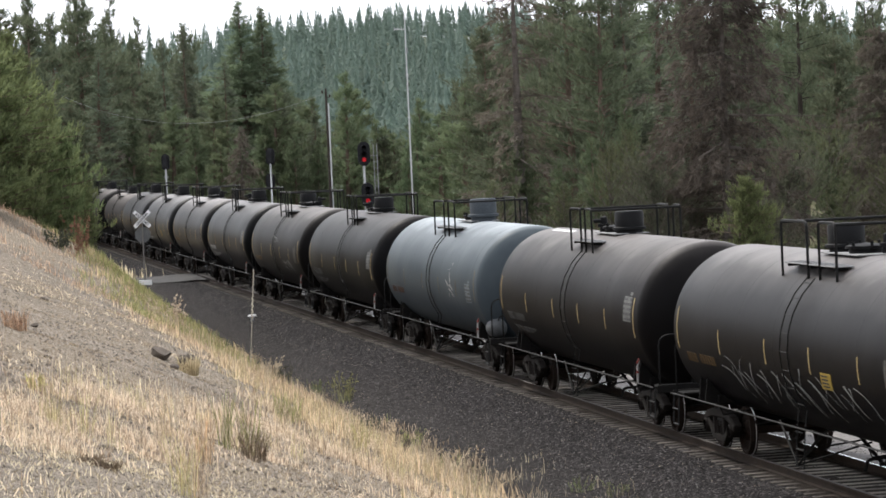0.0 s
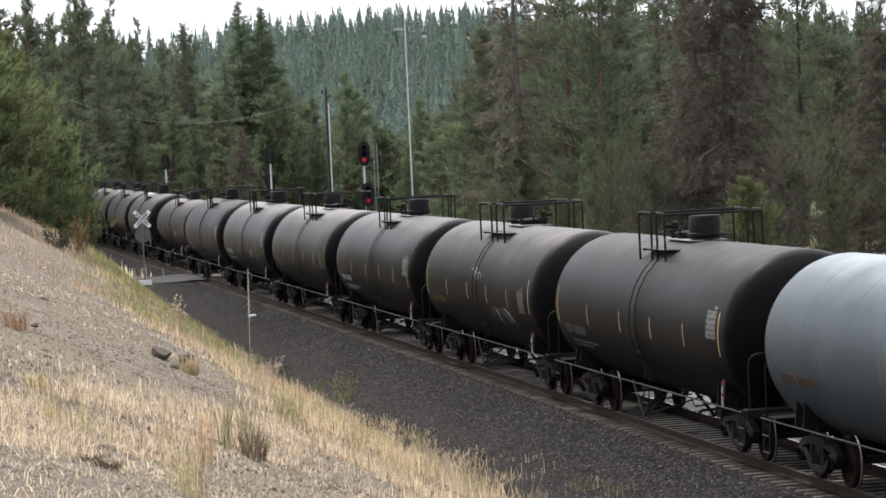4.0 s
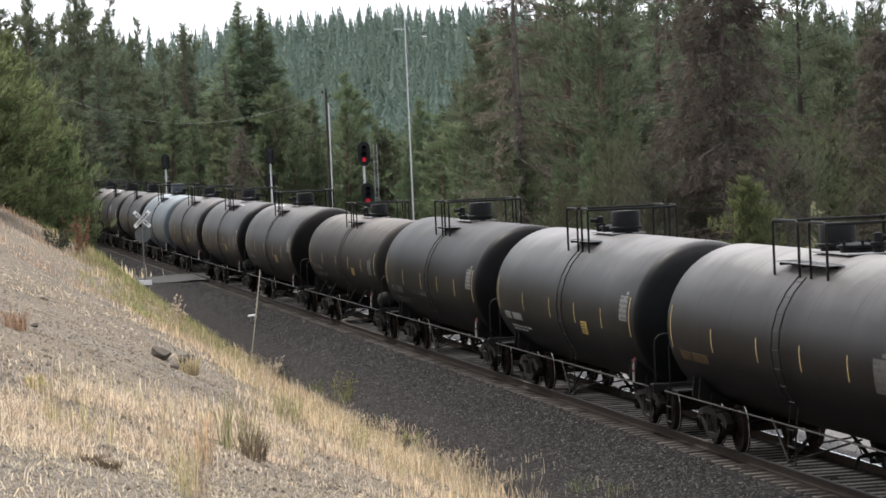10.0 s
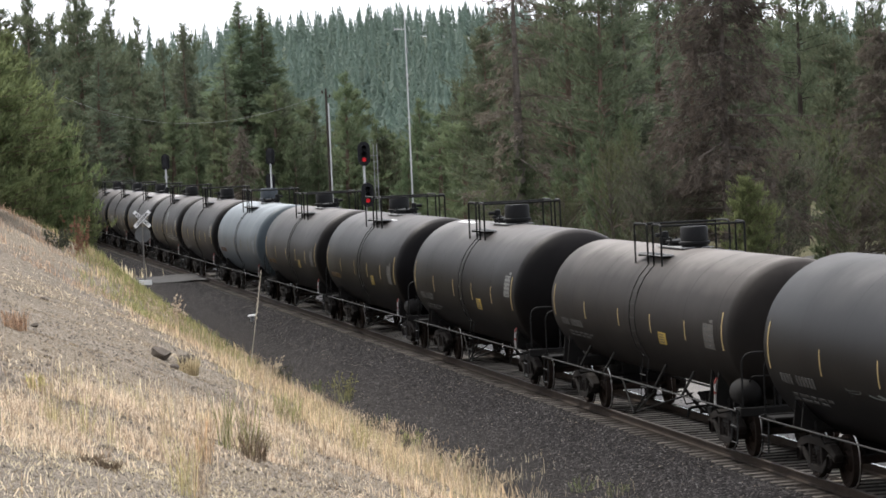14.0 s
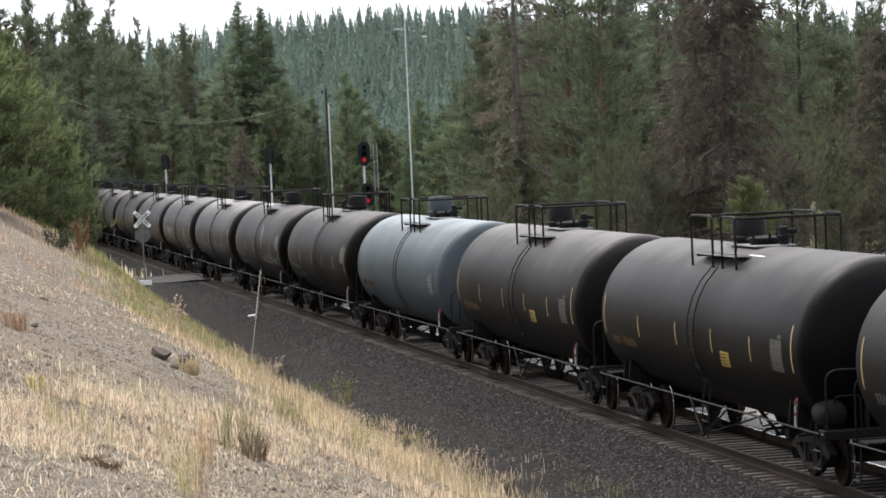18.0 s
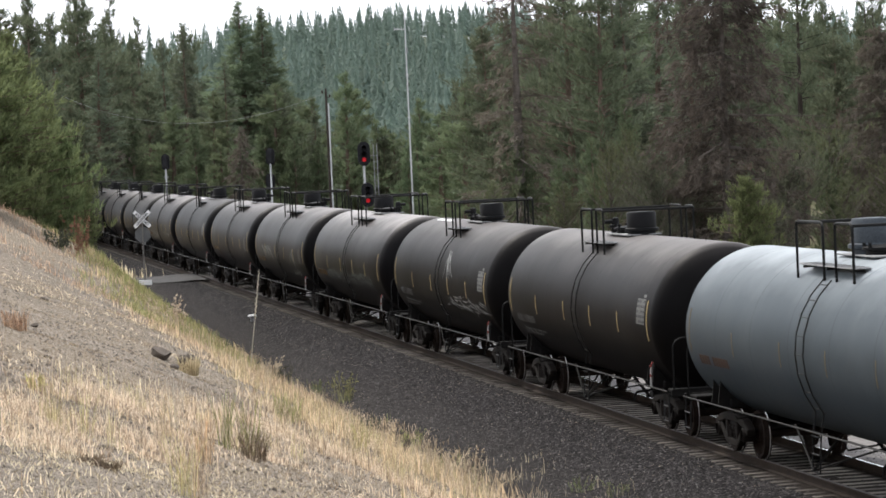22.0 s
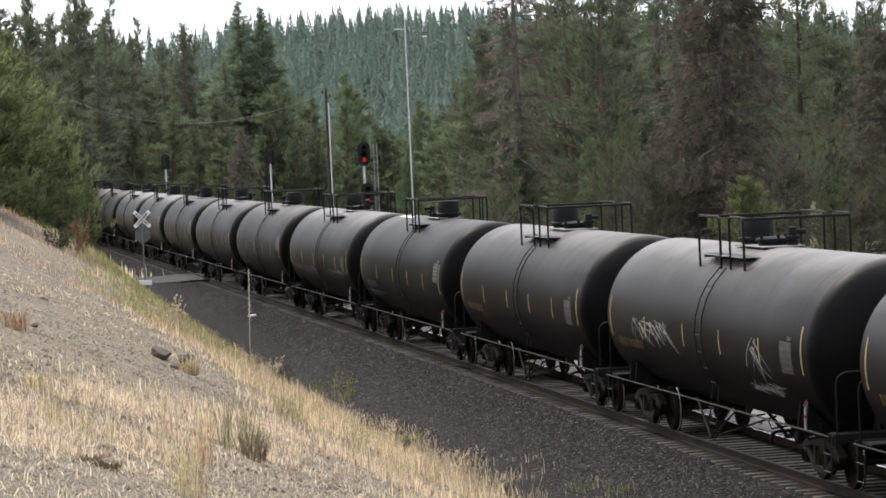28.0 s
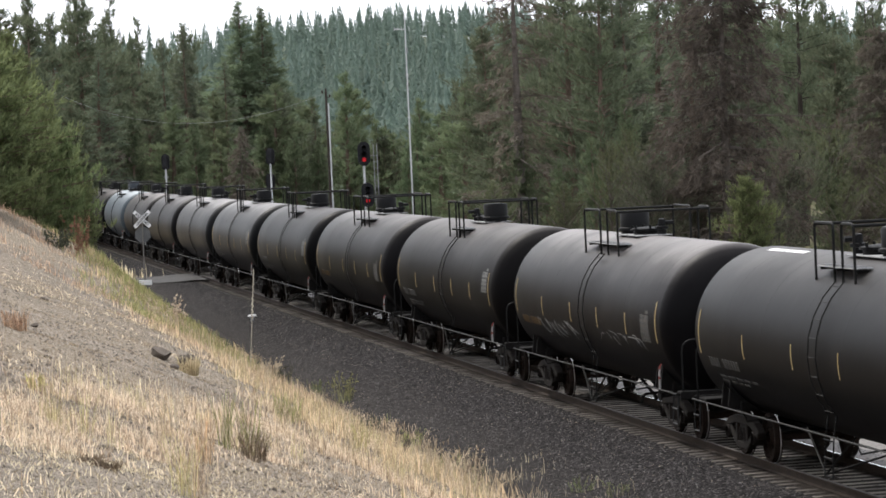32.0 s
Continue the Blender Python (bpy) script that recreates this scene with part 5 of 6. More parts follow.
def build_wood():
    build_templates()
    rng = random.Random(21)
    for k, x, y, h, r in NAMED:
        nv = 3 if k in ("pine", "fir", "young") else 2
        u, l = to_ul(x, y)
        z = float(ground_z(u, l)) - 0.1
        tree(k, rng.randrange(nv), x, y, z, h, r, rng.uniform(0, 6.28))
    # the wood behind: bearing in degrees, against how high the tops stand above eye level
    bear = [-8.5, -7, -5.5, -4.4, -3.6, -2.8, -2.0, -1.0, 0.0, 0.6, 1.6, 3.0, 5.0, 6.0, 7.5, 9.0]
    tops = [2.15, 2.2, 2.2, 2.0, 1.7, 1.2, 0.45, 0.2, 0.6, 1.7, 2.5, 2.8, 2.8, 2.2, 1.9, 1.8]
    for row, (d0, d1, step) in enumerate(((255, 275, 0.55), (280, 340, 0.42), (345, 430, 0.55))):
        b = -8.8 + 0.1 * row
        while b < 9.0:
            d = rng.uniform(d0, d1)
            x, y = d * math.sin(radians(b)), d * math.cos(radians(b))
            u, l = to_ul(x, y)
            top = np.interp(b, bear, tops) * rng.uniform(0.55, 1.05) + rng.uniform(-0.15, 0.1)
            h = EYE_Z + d * math.tan(radians(top)) + 1
            if (l < -14 or (l > 7 and u > 110)) and h > 3:
                k = rng.choices(("pine", "fir", "young", "dead"), (7, 3, 1 if h > 9 else 5, 0.7 if b > 0 else 0.3))[0]
                nv = 3 if k in ("pine", "fir", "young") else 2
                r = min(max(h * 0.19, 1.5), 3.9) * rng.uniform(0.85, 1.2)
                tree(k, rng.randrange(nv), x, y, float(ground_z(u, l)) - 0.1, h, r, rng.uniform(0, 6.28))
            b += step * rng.uniform(0.7, 1.3)


build_wood()


def far_forest(name, seed, n, d0, d1, b0, b1, material, label, hmin, hmax):
    """A hillside of distant conifers, each of ragged tiers."""
    rng = np.random.RandomState(seed)
    d = d0 + (d1 - d0) * rng.rand(n) ** 0.8
    b = np.radians(b0 + (b1 - b0) * rng.rand(n))
    # a bare grassy brow shows through high up
    bare = (np.abs(np.degrees(b) + 4.7) < 0.9) & (d > 1500) & (rng.rand(n) < 0.8)
    d, b = d[~bare], b[~bare]
    n = len(d)
    x, y = d * np.sin(b), d * np.cos(b)
    u, l = to_ul(x, y)
    z = ground_z(u, l)
    h = hmin + (hmax - hmin) * rng.rand(n)
    tiers, per = 16, 9
    f = np.tile(np.repeat(np.linspace(0.02, 0.97, tiers), per), (n, 1)) + rng.uniform(-0.04, 0.04, (n, tiers * per))
    a = rng.rand(n, tiers * per) * 2 * math.pi
    wide = (0.19 + 0.08 * rng.rand(n, 1)) * h[:, None]
    r = wide * np.clip(1 - f * 0.98, 0.02, 1) ** 0.88 * rng.uniform(0.65, 1.1, f.shape)
    zz = z[:, None] + h[:, None] * (0.06 + 0.88 * f)
    ca, sa = np.cos(a), np.sin(a)
    w = 0.19 * r + 0.10
    dz = 0.045 * h[:, None] * rng.uniform(0.5, 1.4, f.shape)
    X, Y = x[:, None], y[:, None]
    V = np.stack([np.stack([X + 0.1 * r * ca, Y + 0.1 * r * sa, zz + dz], -1), np.stack([X + r * ca - w * sa, Y + r * sa + w * ca, zz - dz], -1), np.stack([X + r * ca + w * sa, Y + r * sa - w * ca, zz - dz * 0.7], -1)], 2).reshape(-1, 3)
    ob = fast_mesh(name, V, np.arange(len(V)).reshape(-1, 3), material)
    tagged(ob, label, "forest", kind="stuff")


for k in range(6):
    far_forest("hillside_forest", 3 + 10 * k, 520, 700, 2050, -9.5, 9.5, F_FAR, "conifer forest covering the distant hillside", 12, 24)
far_forest("valley_forest", 4, 500, 430, 720, -9.5, 9.5, F_PINE, "conifers on the low ground behind the wood", 7, 12)


# ---- things beside the track ----
def crossbuck():
    x, y = -14.44, 157.0
    u, l = to_ul(x, y)
    g = float(ground_z(u, l))
    e = tagged(new("crossbuck_sign"), "white railroad crossbuck on a steel post above a stop sign's back", "road sign")
    e.matrix_basis = pose(x, y, g, 0, 0, 4)
    H = 3.16 - g
    bm = bmesh.new()
    box(bm, (0, 0, H / 2 + 0.05), (0.07, 0.07, H + 0.1), 0.01)
    part("post", bm, M_POST, e, "weathered grey steel post")
    for turn, text in ((45, "RAILROAD"), (-45, "CROSSING")):
        bm = bmesh.new()
        dy = -0.06 if turn > 0 else -0.085
        box(bm, (0, 0, 0), (1.06, 0.02, 0.185), 0.008)
        b = part("blade", bm, M_WHITE, e, "white crossbuck blade")
        b.matrix_basis = pose(0, dy, H, 0, turn, 0)
        cu = bpy.data.curves.new("text", "FONT")
        cu.body, cu.size, cu.align_x, cu.align_y, cu.extrude = text, 0.165, "CENTER", "CENTER", 0.003
        cu.offset = 0.007
        tmp = bpy.data.objects.new("text", cu)
        me = bpy.data.meshes.new_from_object(tmp)
        bpy.data.objects.remove(tmp)
        me.materials.clear()
        me.materials.append(M_INK)
        t = new("lettering", me)
        t.parent = b
        t.matrix_basis = pose(0, -0.014, 0, 90, 0, 0)
    bm = bmesh.new()
    lathe(bm, [(0.03, 0), (0.03, 0.40), (0.038, 0.40), (0.038, 0)], 8, "y", (0, 0.06, H - 0.75))
    o = part("stop_sign_back", bm, M_SIGNBACK, e, "grey back of an eight-sided stop sign")
    o.matrix_basis = Matrix.Translation((0, 0, H - 0.75)) @ pose(0, 0, 0, 0, 22.5, 0) @ Matrix.Translation((0, 0, -(H - 0.75)))
    bm = bmesh.new()
    box(bm, (0.02, -0.10, 0.40), (0.62, 0.03, 0.24), 0.01)
    part("marker_plate", bm, M_WHITE, e, "small blank white plate low on the post")


crossbuck()


def signal_head(e, z, y, lit, dx=0.0):
    bm = bmesh.new()
    n = 20
    ring = []
    for i in range(n):
        a = 2 * math.pi * i / n
        ring.append((0.31 * math.cos(a), 0.31 * math.sin(a) + (0.29 if math.sin(a) > 0 else -0.29)))
    f0 = [bm.verts.new((dx + px, y - 0.03, z + pz)) for px, pz in ring]
    f1 = [bm.verts.new((dx + px, y + 0.03, z + pz)) for px, pz in ring]
    bm.faces.new(f0)
    bm.faces.new(f1[::-1])
    for i in range(n):
        j = (i + 1) % n
        bm.faces.new((f0[i], f1[i], f1[j], f0[j]))
    bmesh.ops.recalc_face_normals(bm, faces=bm.faces)
    head = part("signal_head", bm, M_BLACKSIG, e, "oval black backplate of a colour-light signal")
    bm = bmesh.new()
    box(bm, (dx, y + 0.16, z), (0.30, 0.26, 0.95), 0.03)
    part("lamp_case", bm, M_BLACKSIG, head)
    for k in (-1, 0, 1):
        zc = z + 0.29 * k
        bm = bmesh.new()
        m = 14
        for r, flip in ((0.135, 1), (0.125, -1)):
            prev = None
            for i in range(m):
                a = math.radians(-40 + 260 * i / (m - 1))
                p0 = bm.verts.new((dx + r * math.cos(a), y - 0.03, zc + r * math.sin(a)))
                p1 = bm.verts.new((dx + r * math.cos(a), y - 0.32 - 0.05 * math.sin(a), zc + r * math.sin(a)))
                if prev:
                    bm.faces.new((prev[0], prev[1], p1, p0))
                prev = (p0, p1)
        part("hood", bm, M_BLACKSIG, head)
        bm = bmesh.new()
        lathe(bm, [(y - 0.03, 0.11), (y - 0.05, 0.10), (y - 0.065, 0.06), (y - 0.07, 0)], 14, "y", (dx, 0, zc))
        part("lens", bm, M_LAMP if lit and k == -1 else M_GREYBOX, head, "glowing red lens" if lit and k == -1 else "unlit lens")


def signal(x, y, top, low, turn, lit, ladder):
    u, l = to_ul(x, y)
    g = float(ground_z(u, l))
    e = tagged(new("railway_signal"), "two-headed colour-light signal showing red on a grey mast" if lit else "colour-light signal on a grey mast, seen from behind", "railway signal", "signals along the track")
    e.matrix_basis = pose(x, y, g, 0, 0, turn)
    bm = bmesh.new()
    my = 0.35
    tube(bm, (0, my, -0.2), (0, my, top - (0.3 if lit else 0.5) - g), 0.058, 10)
    if lit:
        tube(bm, (0, my, top - 0.2 - g), (0, 0, top - 0.2 - g), 0.05, 8)
    part("mast", bm, M_PALE, e)
    bm = bmesh.new()
    box(bm, (0, my, 0.2), (0.5, 0.5, 0.5), 0.03)
    part("base", bm, M_GALV, e)
    signal_head(e, top - g, 0 if lit else 0.3, lit)
    if low:
        signal_head(e, low - g, 0, lit, 0.1)
    else:
        bm = bmesh.new()
        box(bm, (0, my, top - 1.1 - g), (0.34, 0.1, 0.10), 0.02)
        part("bracket", bm, M_GALV, e)
    if ladder:
        bm = bmesh.new()
        for xx in (0.50, 0.67):
            tube(bm, (xx, 0.45, 0.3), (xx, 0.45, top + 0.45 - g), 0.022, 6)
        for k in range(20):
            z = 0.5 + 0.3 * k
            if z < top + 0.4 - g:
                tube(bm, (0.50, 0.45, z), (0.67, 0.45, z), 0.014, 5)
        for z in (top - 0.1 - g, low - 0.2 - g, 1.2):
            tube(bm, (0, 0.35, z), (0.5, 0.45, z), 0.018, 5)
        part("ladder", bm, M_GALV, e, "pale steel access ladder")


signal(-3.67, 160.0, 5.82, 3.80, 4, True, True)
signal(-11.60, 225.0, 5.79, 4.03, 176, False, False)
signal(-20.09, 240.0, 5.70, 0, 176, False, False)


def pole_and_wire():
    x, y = -7.42, 220.0
    u, l = to_ul(x, y)
    g = float(ground_z(u, l))
    e = tagged(new("utility_pole"), "dark timber utility pole with a pale conduit up its side", "utility pole")
    e.matrix_basis = pose(x, y, g)
    bm = bmesh.new()
    tube(bm, (0, 0, -0.3), (0, 0, 10.2 - g), 0.095, 12, 0.075)
    part("pole", bm, M_POLEW, e)
    bm = bmesh.new()
    tube(bm, (0.14, -0.10, 0), (0.14, -0.10, 9.2 - g), 0.05, 8)
    part("conduit", bm, M_PALE, e, "pale grey conduit")
    bm = bmesh.new()
    for z, s in ((9.9, -1), (9.6, 1)):
        lathe(bm, [(0, 0.03), (0.05, 0.07), (0.1, 0.05), (0.15, 0.07), (0.2, 0.03)], 8, "z", (s * 0.25, -0.05, z - g))
        tube(bm, (0, 0, z - g), (s * 0.25, -0.05, z - g), 0.025)
    part("insulator", bm, M_POLEW, e)
    w = []
    for k in range(25):
        t = k / 24
        w.append((-7.65 + (-30.9 + 7.65) * t, 220 + 40 * t, 9.85 + (11.9 - 9.85) * t - 4 * 2.35 * t * (1 - t)))
    bm = bmesh.new()
    pipe(bm, w, 0.010, 5)
    tagged(part("overhead_wire", bm, M_GALV, smooth=True), "sagging overhead wire running off the pole", "cable")
    # the pole at the wire's other end, deep among the pines
    e2 = tagged(new("utility_pole"), "dark timber utility pole among the pines", "utility pole")
    bx, by, bz = -30.9, 260.0, 11.9
    u, l = to_ul(bx, by)
    g2 = float(ground_z(u, l))
    e2.matrix_basis = pose(bx, by, g2)
    bm = bmesh.new()
    tube(bm, (0, 0, -0.3), (0, 0, bz + 0.3 - g2), 0.2, 12, 0.15)
    part("pole", bm, M_POLEW, e2)


pole_and_wire()


def antenna_mast():
    x, y = -1.97, 230.0
    u, l = to_ul(x, y)
    g = float(ground_z(u, l))
    e = tagged(new("antenna_mast"), "tall thin galvanised radio mast with a side arm", "antenna mast")
    e.matrix_basis = pose(x, y, g)
    bm = bmesh.new()
    tube(bm, (0, 0, -0.2), (0, 0, 8 - g), 0.065, 10, 0.058)
    tube(bm, (0, 0, 8 - g), (0, 0, 15.5 - g), 0.055, 8, 0.04)
    for z in (5, 8, 11):
        tube(bm, (0, 0, z - g), (0, 0, z + 0.15 - g), 0.10, 8)
    part("mast_tube", bm, M_PALE, e)
    bm = bmesh.new()
    tube(bm, (0, 0, 14.3 - g), (-0.75, 0, 14.35 - g), 0.035, 6)
    for xx in (-0.75, -0.5, -0.25):
        tube(bm, (xx, 0, 14.2 - g), (xx, 0, 14.5 - g), 0.02, 5)
    part("antenna", bm, M_PALE, e)
    bm = bmesh.new()
    box(bm, (0.06, -0.08, 12.8 - g), (0.14, 0.12, 0.35), 0.01)
    part("junction_box", bm, M_GALV, e)


antenna_mast()


def cable_vault():
    p = at(47, 2.5)
    g = float(ground_z(47, 2.5))
    e = tagged(new("cable_marker"), "low dark pipe with a white cap beside the ballast", "track marker")
    e.matrix_basis = pose(p.x, p.y, g)
    bm = bmesh.new()
    tube(bm, (0, 0, -0.05), (0, 0, 0.16), 0.07, 12)
    part("pipe", bm, M_GALV, e)
    bm = bmesh.new()
    lathe(bm, [(0.16, 0), (0.16, 0.17), (0.20, 0.17), (0.23, 0.14), (0.24, 0)], 16, "z")
    part("cap", bm, M_WHITE, e, "white cap")


cable_vault()


def rock(name, seed, x, y, size, squash, mat, label, sink=0.25):
    rng = random.Random(seed)
    bm = bmesh.new()
    bmesh.ops.create_icosphere(bm, subdivisions=3, radius=1.0)
    planes = [Vector((rng.gauss(0, 1), rng.gauss(0, 1), rng.gauss(0, 1))).normalized() for _ in range(11)]
    for v in bm.verts:
        for p in planes:
            d = v.co.dot(p)
            if d > 0.55:
                v.co -= p * (d - 0.55)
        v.co += v.co.normalized() * 0.06 * noise.noise(v.co * 2.3 + Vector((seed, 0, 0)))
    ob = part(name, bm, mat)
    u, l = to_ul(x, y)
    ob.matrix_basis = Matrix.LocRotScale((x, y, float(ground_z(u, l)) + size * squash * (0.5 - sink)), Euler((0.15, -0.3, rng.uniform(0, 6))), (size * 0.62, size * 0.45, size * squash * 0.62))
    tagged(ob, label, "rock")


rock("boulder", 3, -5.28, 59.6, 0.48, 0.55, M_ROCK, "dark angular basalt rock lying on the gravel bank")
rock("boulder", 8, -4.62, 54.6, 0.22, 0.6, M_ROCK, "small dark rock beside the larger one")
rock("boulder", 14, -5.0, 40.6, 0.12, 0.5, M_ROCK, "small dark stone on the bank")
rock("boulder", 15, -8.6, 70.0, 0.22, 0.5, M_ROCK, "dark flat stone on the bank")
rock("boulder", 16, -6.6, 52.0, 0.16, 0.5, M_ROCK, "dark stone half sunk in gravel")


# ---- loose stones ----
def stones(name, seed, n, place, smin, smax, mat, label):
    rng = np.random.RandomState(seed)
    u, l = place(rng, n)
    n = len(u)
    x, y = from_ul(u, l)
    z = ground_z(u, l)
    base = np.array([(1, 0, -0.25), (-1, 0, -0.25), (0, 1, -0.25), (0, -1, -0.25), (0, 0, 0.95)], dtype=float)
    tri = np.array([(0, 2, 4), (2, 1, 4), (1, 3, 4), (3, 0, 4)])
    s = smin + (smax - smin) * rng.rand(n) ** 2.2
    V = base[None] * rng.uniform(0.55, 1.25, (n, 5, 1)) * s[:, None, None]
    a = rng.rand(n) * 6.28
    c, sn = np.cos(a)[:, None], np.sin(a)[:, None]
    X = V[:, :, 0] * c - V[:, :, 1] * sn + x[:, None]
    Y = V[:, :, 0] * sn + V[:, :, 1] * c + y[:, None]
    Z = V[:, :, 2] * 0.8 + (z + s * 0.04)[:, None]
    verts = np.stack([X, Y, Z], -1).reshape(-1, 3)
    tris = (tri[None] + (np.arange(n) * 5)[:, None, None]).reshape(-1, 3)
    tagged(fast_mesh(name, verts, tris, mat), label, "gravel", kind="stuff")


def on_shoulder(rng, n):
    u = -45 + 115 * rng.rand(n) ** 1.4
    l = rng.uniform(1.36, 5.6, n)
    return u, l


def in_track(rng, n):
    u = -45 + 90 * rng.rand(n) ** 1.3
    l = rng.uniform(-3.2, 0.6, n)
    keep = np.abs(np.abs(l) - 0.75) > 0.1
    return u[keep], l[keep]


def on_bank(rng, n):
    u = -54 + 83 * rng.rand(n) ** 1.2
    l = 8.5 + 9 * rng.rand(n) ** 0.9
    return u, l


stones("ballast_stones", 1, 26000, on_shoulder, 0.012, 0.034, M_STONE, "loose dark crushed stone on the ballast shoulder")
stones("ballast_stones", 2, 5000, in_track, 0.012, 0.032, M_STONE, "loose crushed stone between the ties")
def sparse(rng, n):
    u, l = on_shoulder(rng, n)
    return u, l


stones("pale_stones", 5, 4200, sparse, 0.008, 0.024, M_CLOD, "pale chips among the dark crushed stone")
stones("bank_stones", 3, 44000, on_bank, 0.010, 0.036, M_CLOD, "loose buff gravel on the dry bank")
def close_by(rng, n):
    return rng.uniform(-66, -46, n), 10.5 + 7 * rng.rand(n)


stones("bank_stones", 6, 16000, close_by, 0.006, 0.020, M_CLOD, "fine buff gravel on the near bank")
stones("dark_bank_stones", 7, 8000, close_by, 0.006, 0.022, M_PIT, "fine dark stones on the near bank")
stones("dark_bank_stones", 4, 17000, on_bank, 0.009, 0.038, M_PIT, "scattered dark stones on the dry bank")


# ---- grass and weeds ----
def blades(name, seed, u, l, h, mat, label, tuft=0.12, spread=0.35, width=0.004, per=14, keep=None):
    """Tufts of bent blades rooted on the ground."""
    rng = np.random.RandomState(seed)
    n = len(u)
    U = np.repeat(u, per) + rng.normal(0, tuft, n * per)
    Lx = np.repeat(l, per) + rng.normal(0, tuft, n * per)
    hh = np.repeat(h, per) * rng.uniform(0.45, 1.15, n * per)
    x, y = from_ul(U, Lx)
    z = ground_z(U, Lx) - 0.01
    az_ = rng.rand(n * per) * 6.283
    lean = np.abs(rng.normal(0, spread, n * per))
    w = width * rng.uniform(0.7, 1.6, n * per)
    px, py = -np.sin(az_ + 0.6), np.cos(az_ + 0.6)
    dx, dy = np.cos(az_), np.sin(az_)

    def ring(f, bend, ww):
        r = hh * lean * bend
        cx, cy, cz = x + dx * r, y + dy * r, z + hh * f * (1 - 0.25 * lean * bend)
        return np.stack([cx - px * w * ww, cy - py * w * ww, cz], -1), np.stack([cx + px * w * ww, cy + py * w * ww, cz], -1)

    a0, b0 = ring(0.0, 0.0, 1.0)
    a1, b1 = ring(0.5, 0.22, 0.9)
    a2, _ = ring(1.0, 1.0, 0.0)
    V = np.stack([a0, b0, a1, b1, a2], 1).reshape(-1, 3)
    t = np.array([(0, 1, 3), (0, 3, 2), (2, 3, 4)])
    tris = (t[None] + (np.arange(n * per) * 5)[:, None, None]).reshape(-1, 3)
    tagged(fast_mesh(name, V, tris, mat), label, "grass", kind="stuff")


def scatter(seed, n, u0, u1, l0, l1, clump, thresh):
    rng = np.random.RandomState(seed)
    u, l = rng.uniform(u0, u1, n), rng.uniform(l0, l1, n)
    m = 0.55 * value_noise(u, l, clump, seed) + 0.3 * value_noise(u, l, clump * 2.6, seed + 1) + 0.15 * rng.rand(n)
    # thins out towards the edges of its patch
    edge = np.minimum(np.minimum(u - u0, u1 - u) / 5.0, np.minimum(l - l0, l1 - l) / 1.2)
    k = (m > thresh) & (rng.rand(n) < np.clip(edge, 0, 1) + 0.04)
    return u[k], l[k], rng


# where the straw stands: a belt across the near bank and the rim above the ballast, bare gravel between
def straw_cover(u, l):
    ls = [9, 10, 11, 12, 13, 14, 15, 16, 17.5]
    far = np.interp(l, ls, [0, -16, -29, -35, -40, -44, -48.5, -53, -57])
    near = np.interp(l, ls, [-75, -46, -41.5, -43.5, -46.5, -50.5, -53.8, -57.5, -61])
    belt = smooth(-3, 3, far - u) * smooth(-1.5, 1.2, u - near)
    edge = np.interp(u, [-60, -32, -15, 0, 12, 16, 24, 35], [11, 11.2, 10.0, 9.6, 10.8, 12, 13.4, 15])
    rim = smooth(-0.6, 0.9, edge - l) * smooth(4.3, 5.2, l)
    return np.maximum(belt, 0.6 * rim)


def sown(seed, n, u0, u1, l0, l1, clump, low, cover=straw_cover):
    """Places by the cover, in uneven clumps."""
    rng = np.random.RandomState(seed)
    u, l = rng.uniform(u0, u1, n), rng.uniform(l0, l1, n)
    m = 0.6 * value_noise(u, l, clump, seed) + 0.4 * value_noise(u, l, clump * 2.7, seed + 1)
    k = rng.rand(n) < np.clip(cover(u, l) * (m - low) / (0.62 - low), 0, 1)
    return u[k], l[k], rng


def bare_cover(u, l):
    return np.clip(1.0 - straw_cover(u, l), 0.12, 1)


def green_cover(u, l):
    return smooth(12, 24, u) * smooth(-0.5, 1.2, np.interp(u, [2, 12, 24, 40, 66], [7, 9.2, 10.6, 11, 11]) - l) * smooth(4.8, 6.2, l)


u, l, rg = sown(1, 11500, -66, -36, 9.6, 17.6, 1.5, 0.36)
blades("straw_grass", 1, u, l, rg.uniform(0.08, 0.22, len(u)), G_STRAW, "matted dry straw-coloured grass on the bank", per=16, width=0.0028, spread=1.25, tuft=0.10)
u, l, rg = sown(15, 330, -64, -36, 9.6, 17.2, 0.7, 0.42)
blades("straw_grass", 15, u, l, rg.uniform(0.22, 0.46, len(u)), G_RUSSET, "taller russet dry grass in the straw", per=8, width=0.0023, spread=0.35, tuft=0.07)
u, l, rg = sown(13, 2200, -68, -38, 9.5, 17.6, 0.8, 0.30, bare_cover)
blades("straw_grass", 13, u, l, rg.uniform(0.04, 0.17, len(u)), G_STRAW, "short dry straw lying on the gravel", per=5, width=0.0030, spread=1.3, tuft=0.10)
u, l, rg = sown(16, 1500, -20, 26, 9.0, 16.0, 0.6, 0.40, bare_cover)
blades("straw_grass", 16, u, l, rg.uniform(0.05, 0.16, len(u)), G_STRAW, "thin dry grass on the bare gravel", per=6, width=0.0034, spread=1.1, tuft=0.12)
u, l, rg = sown(18, 1500, -66, -30, 9.5, 17.0, 0.6, 0.34, lambda u, l: straw_cover(u - 3.5, l))
blades("straw_grass", 18, u, l, rg.uniform(0.08, 0.34, len(u)), G_PALESTRAW, "single pale straws standing apart on the bank", per=2, width=0.0022, spread=0.55, tuft=0.06)
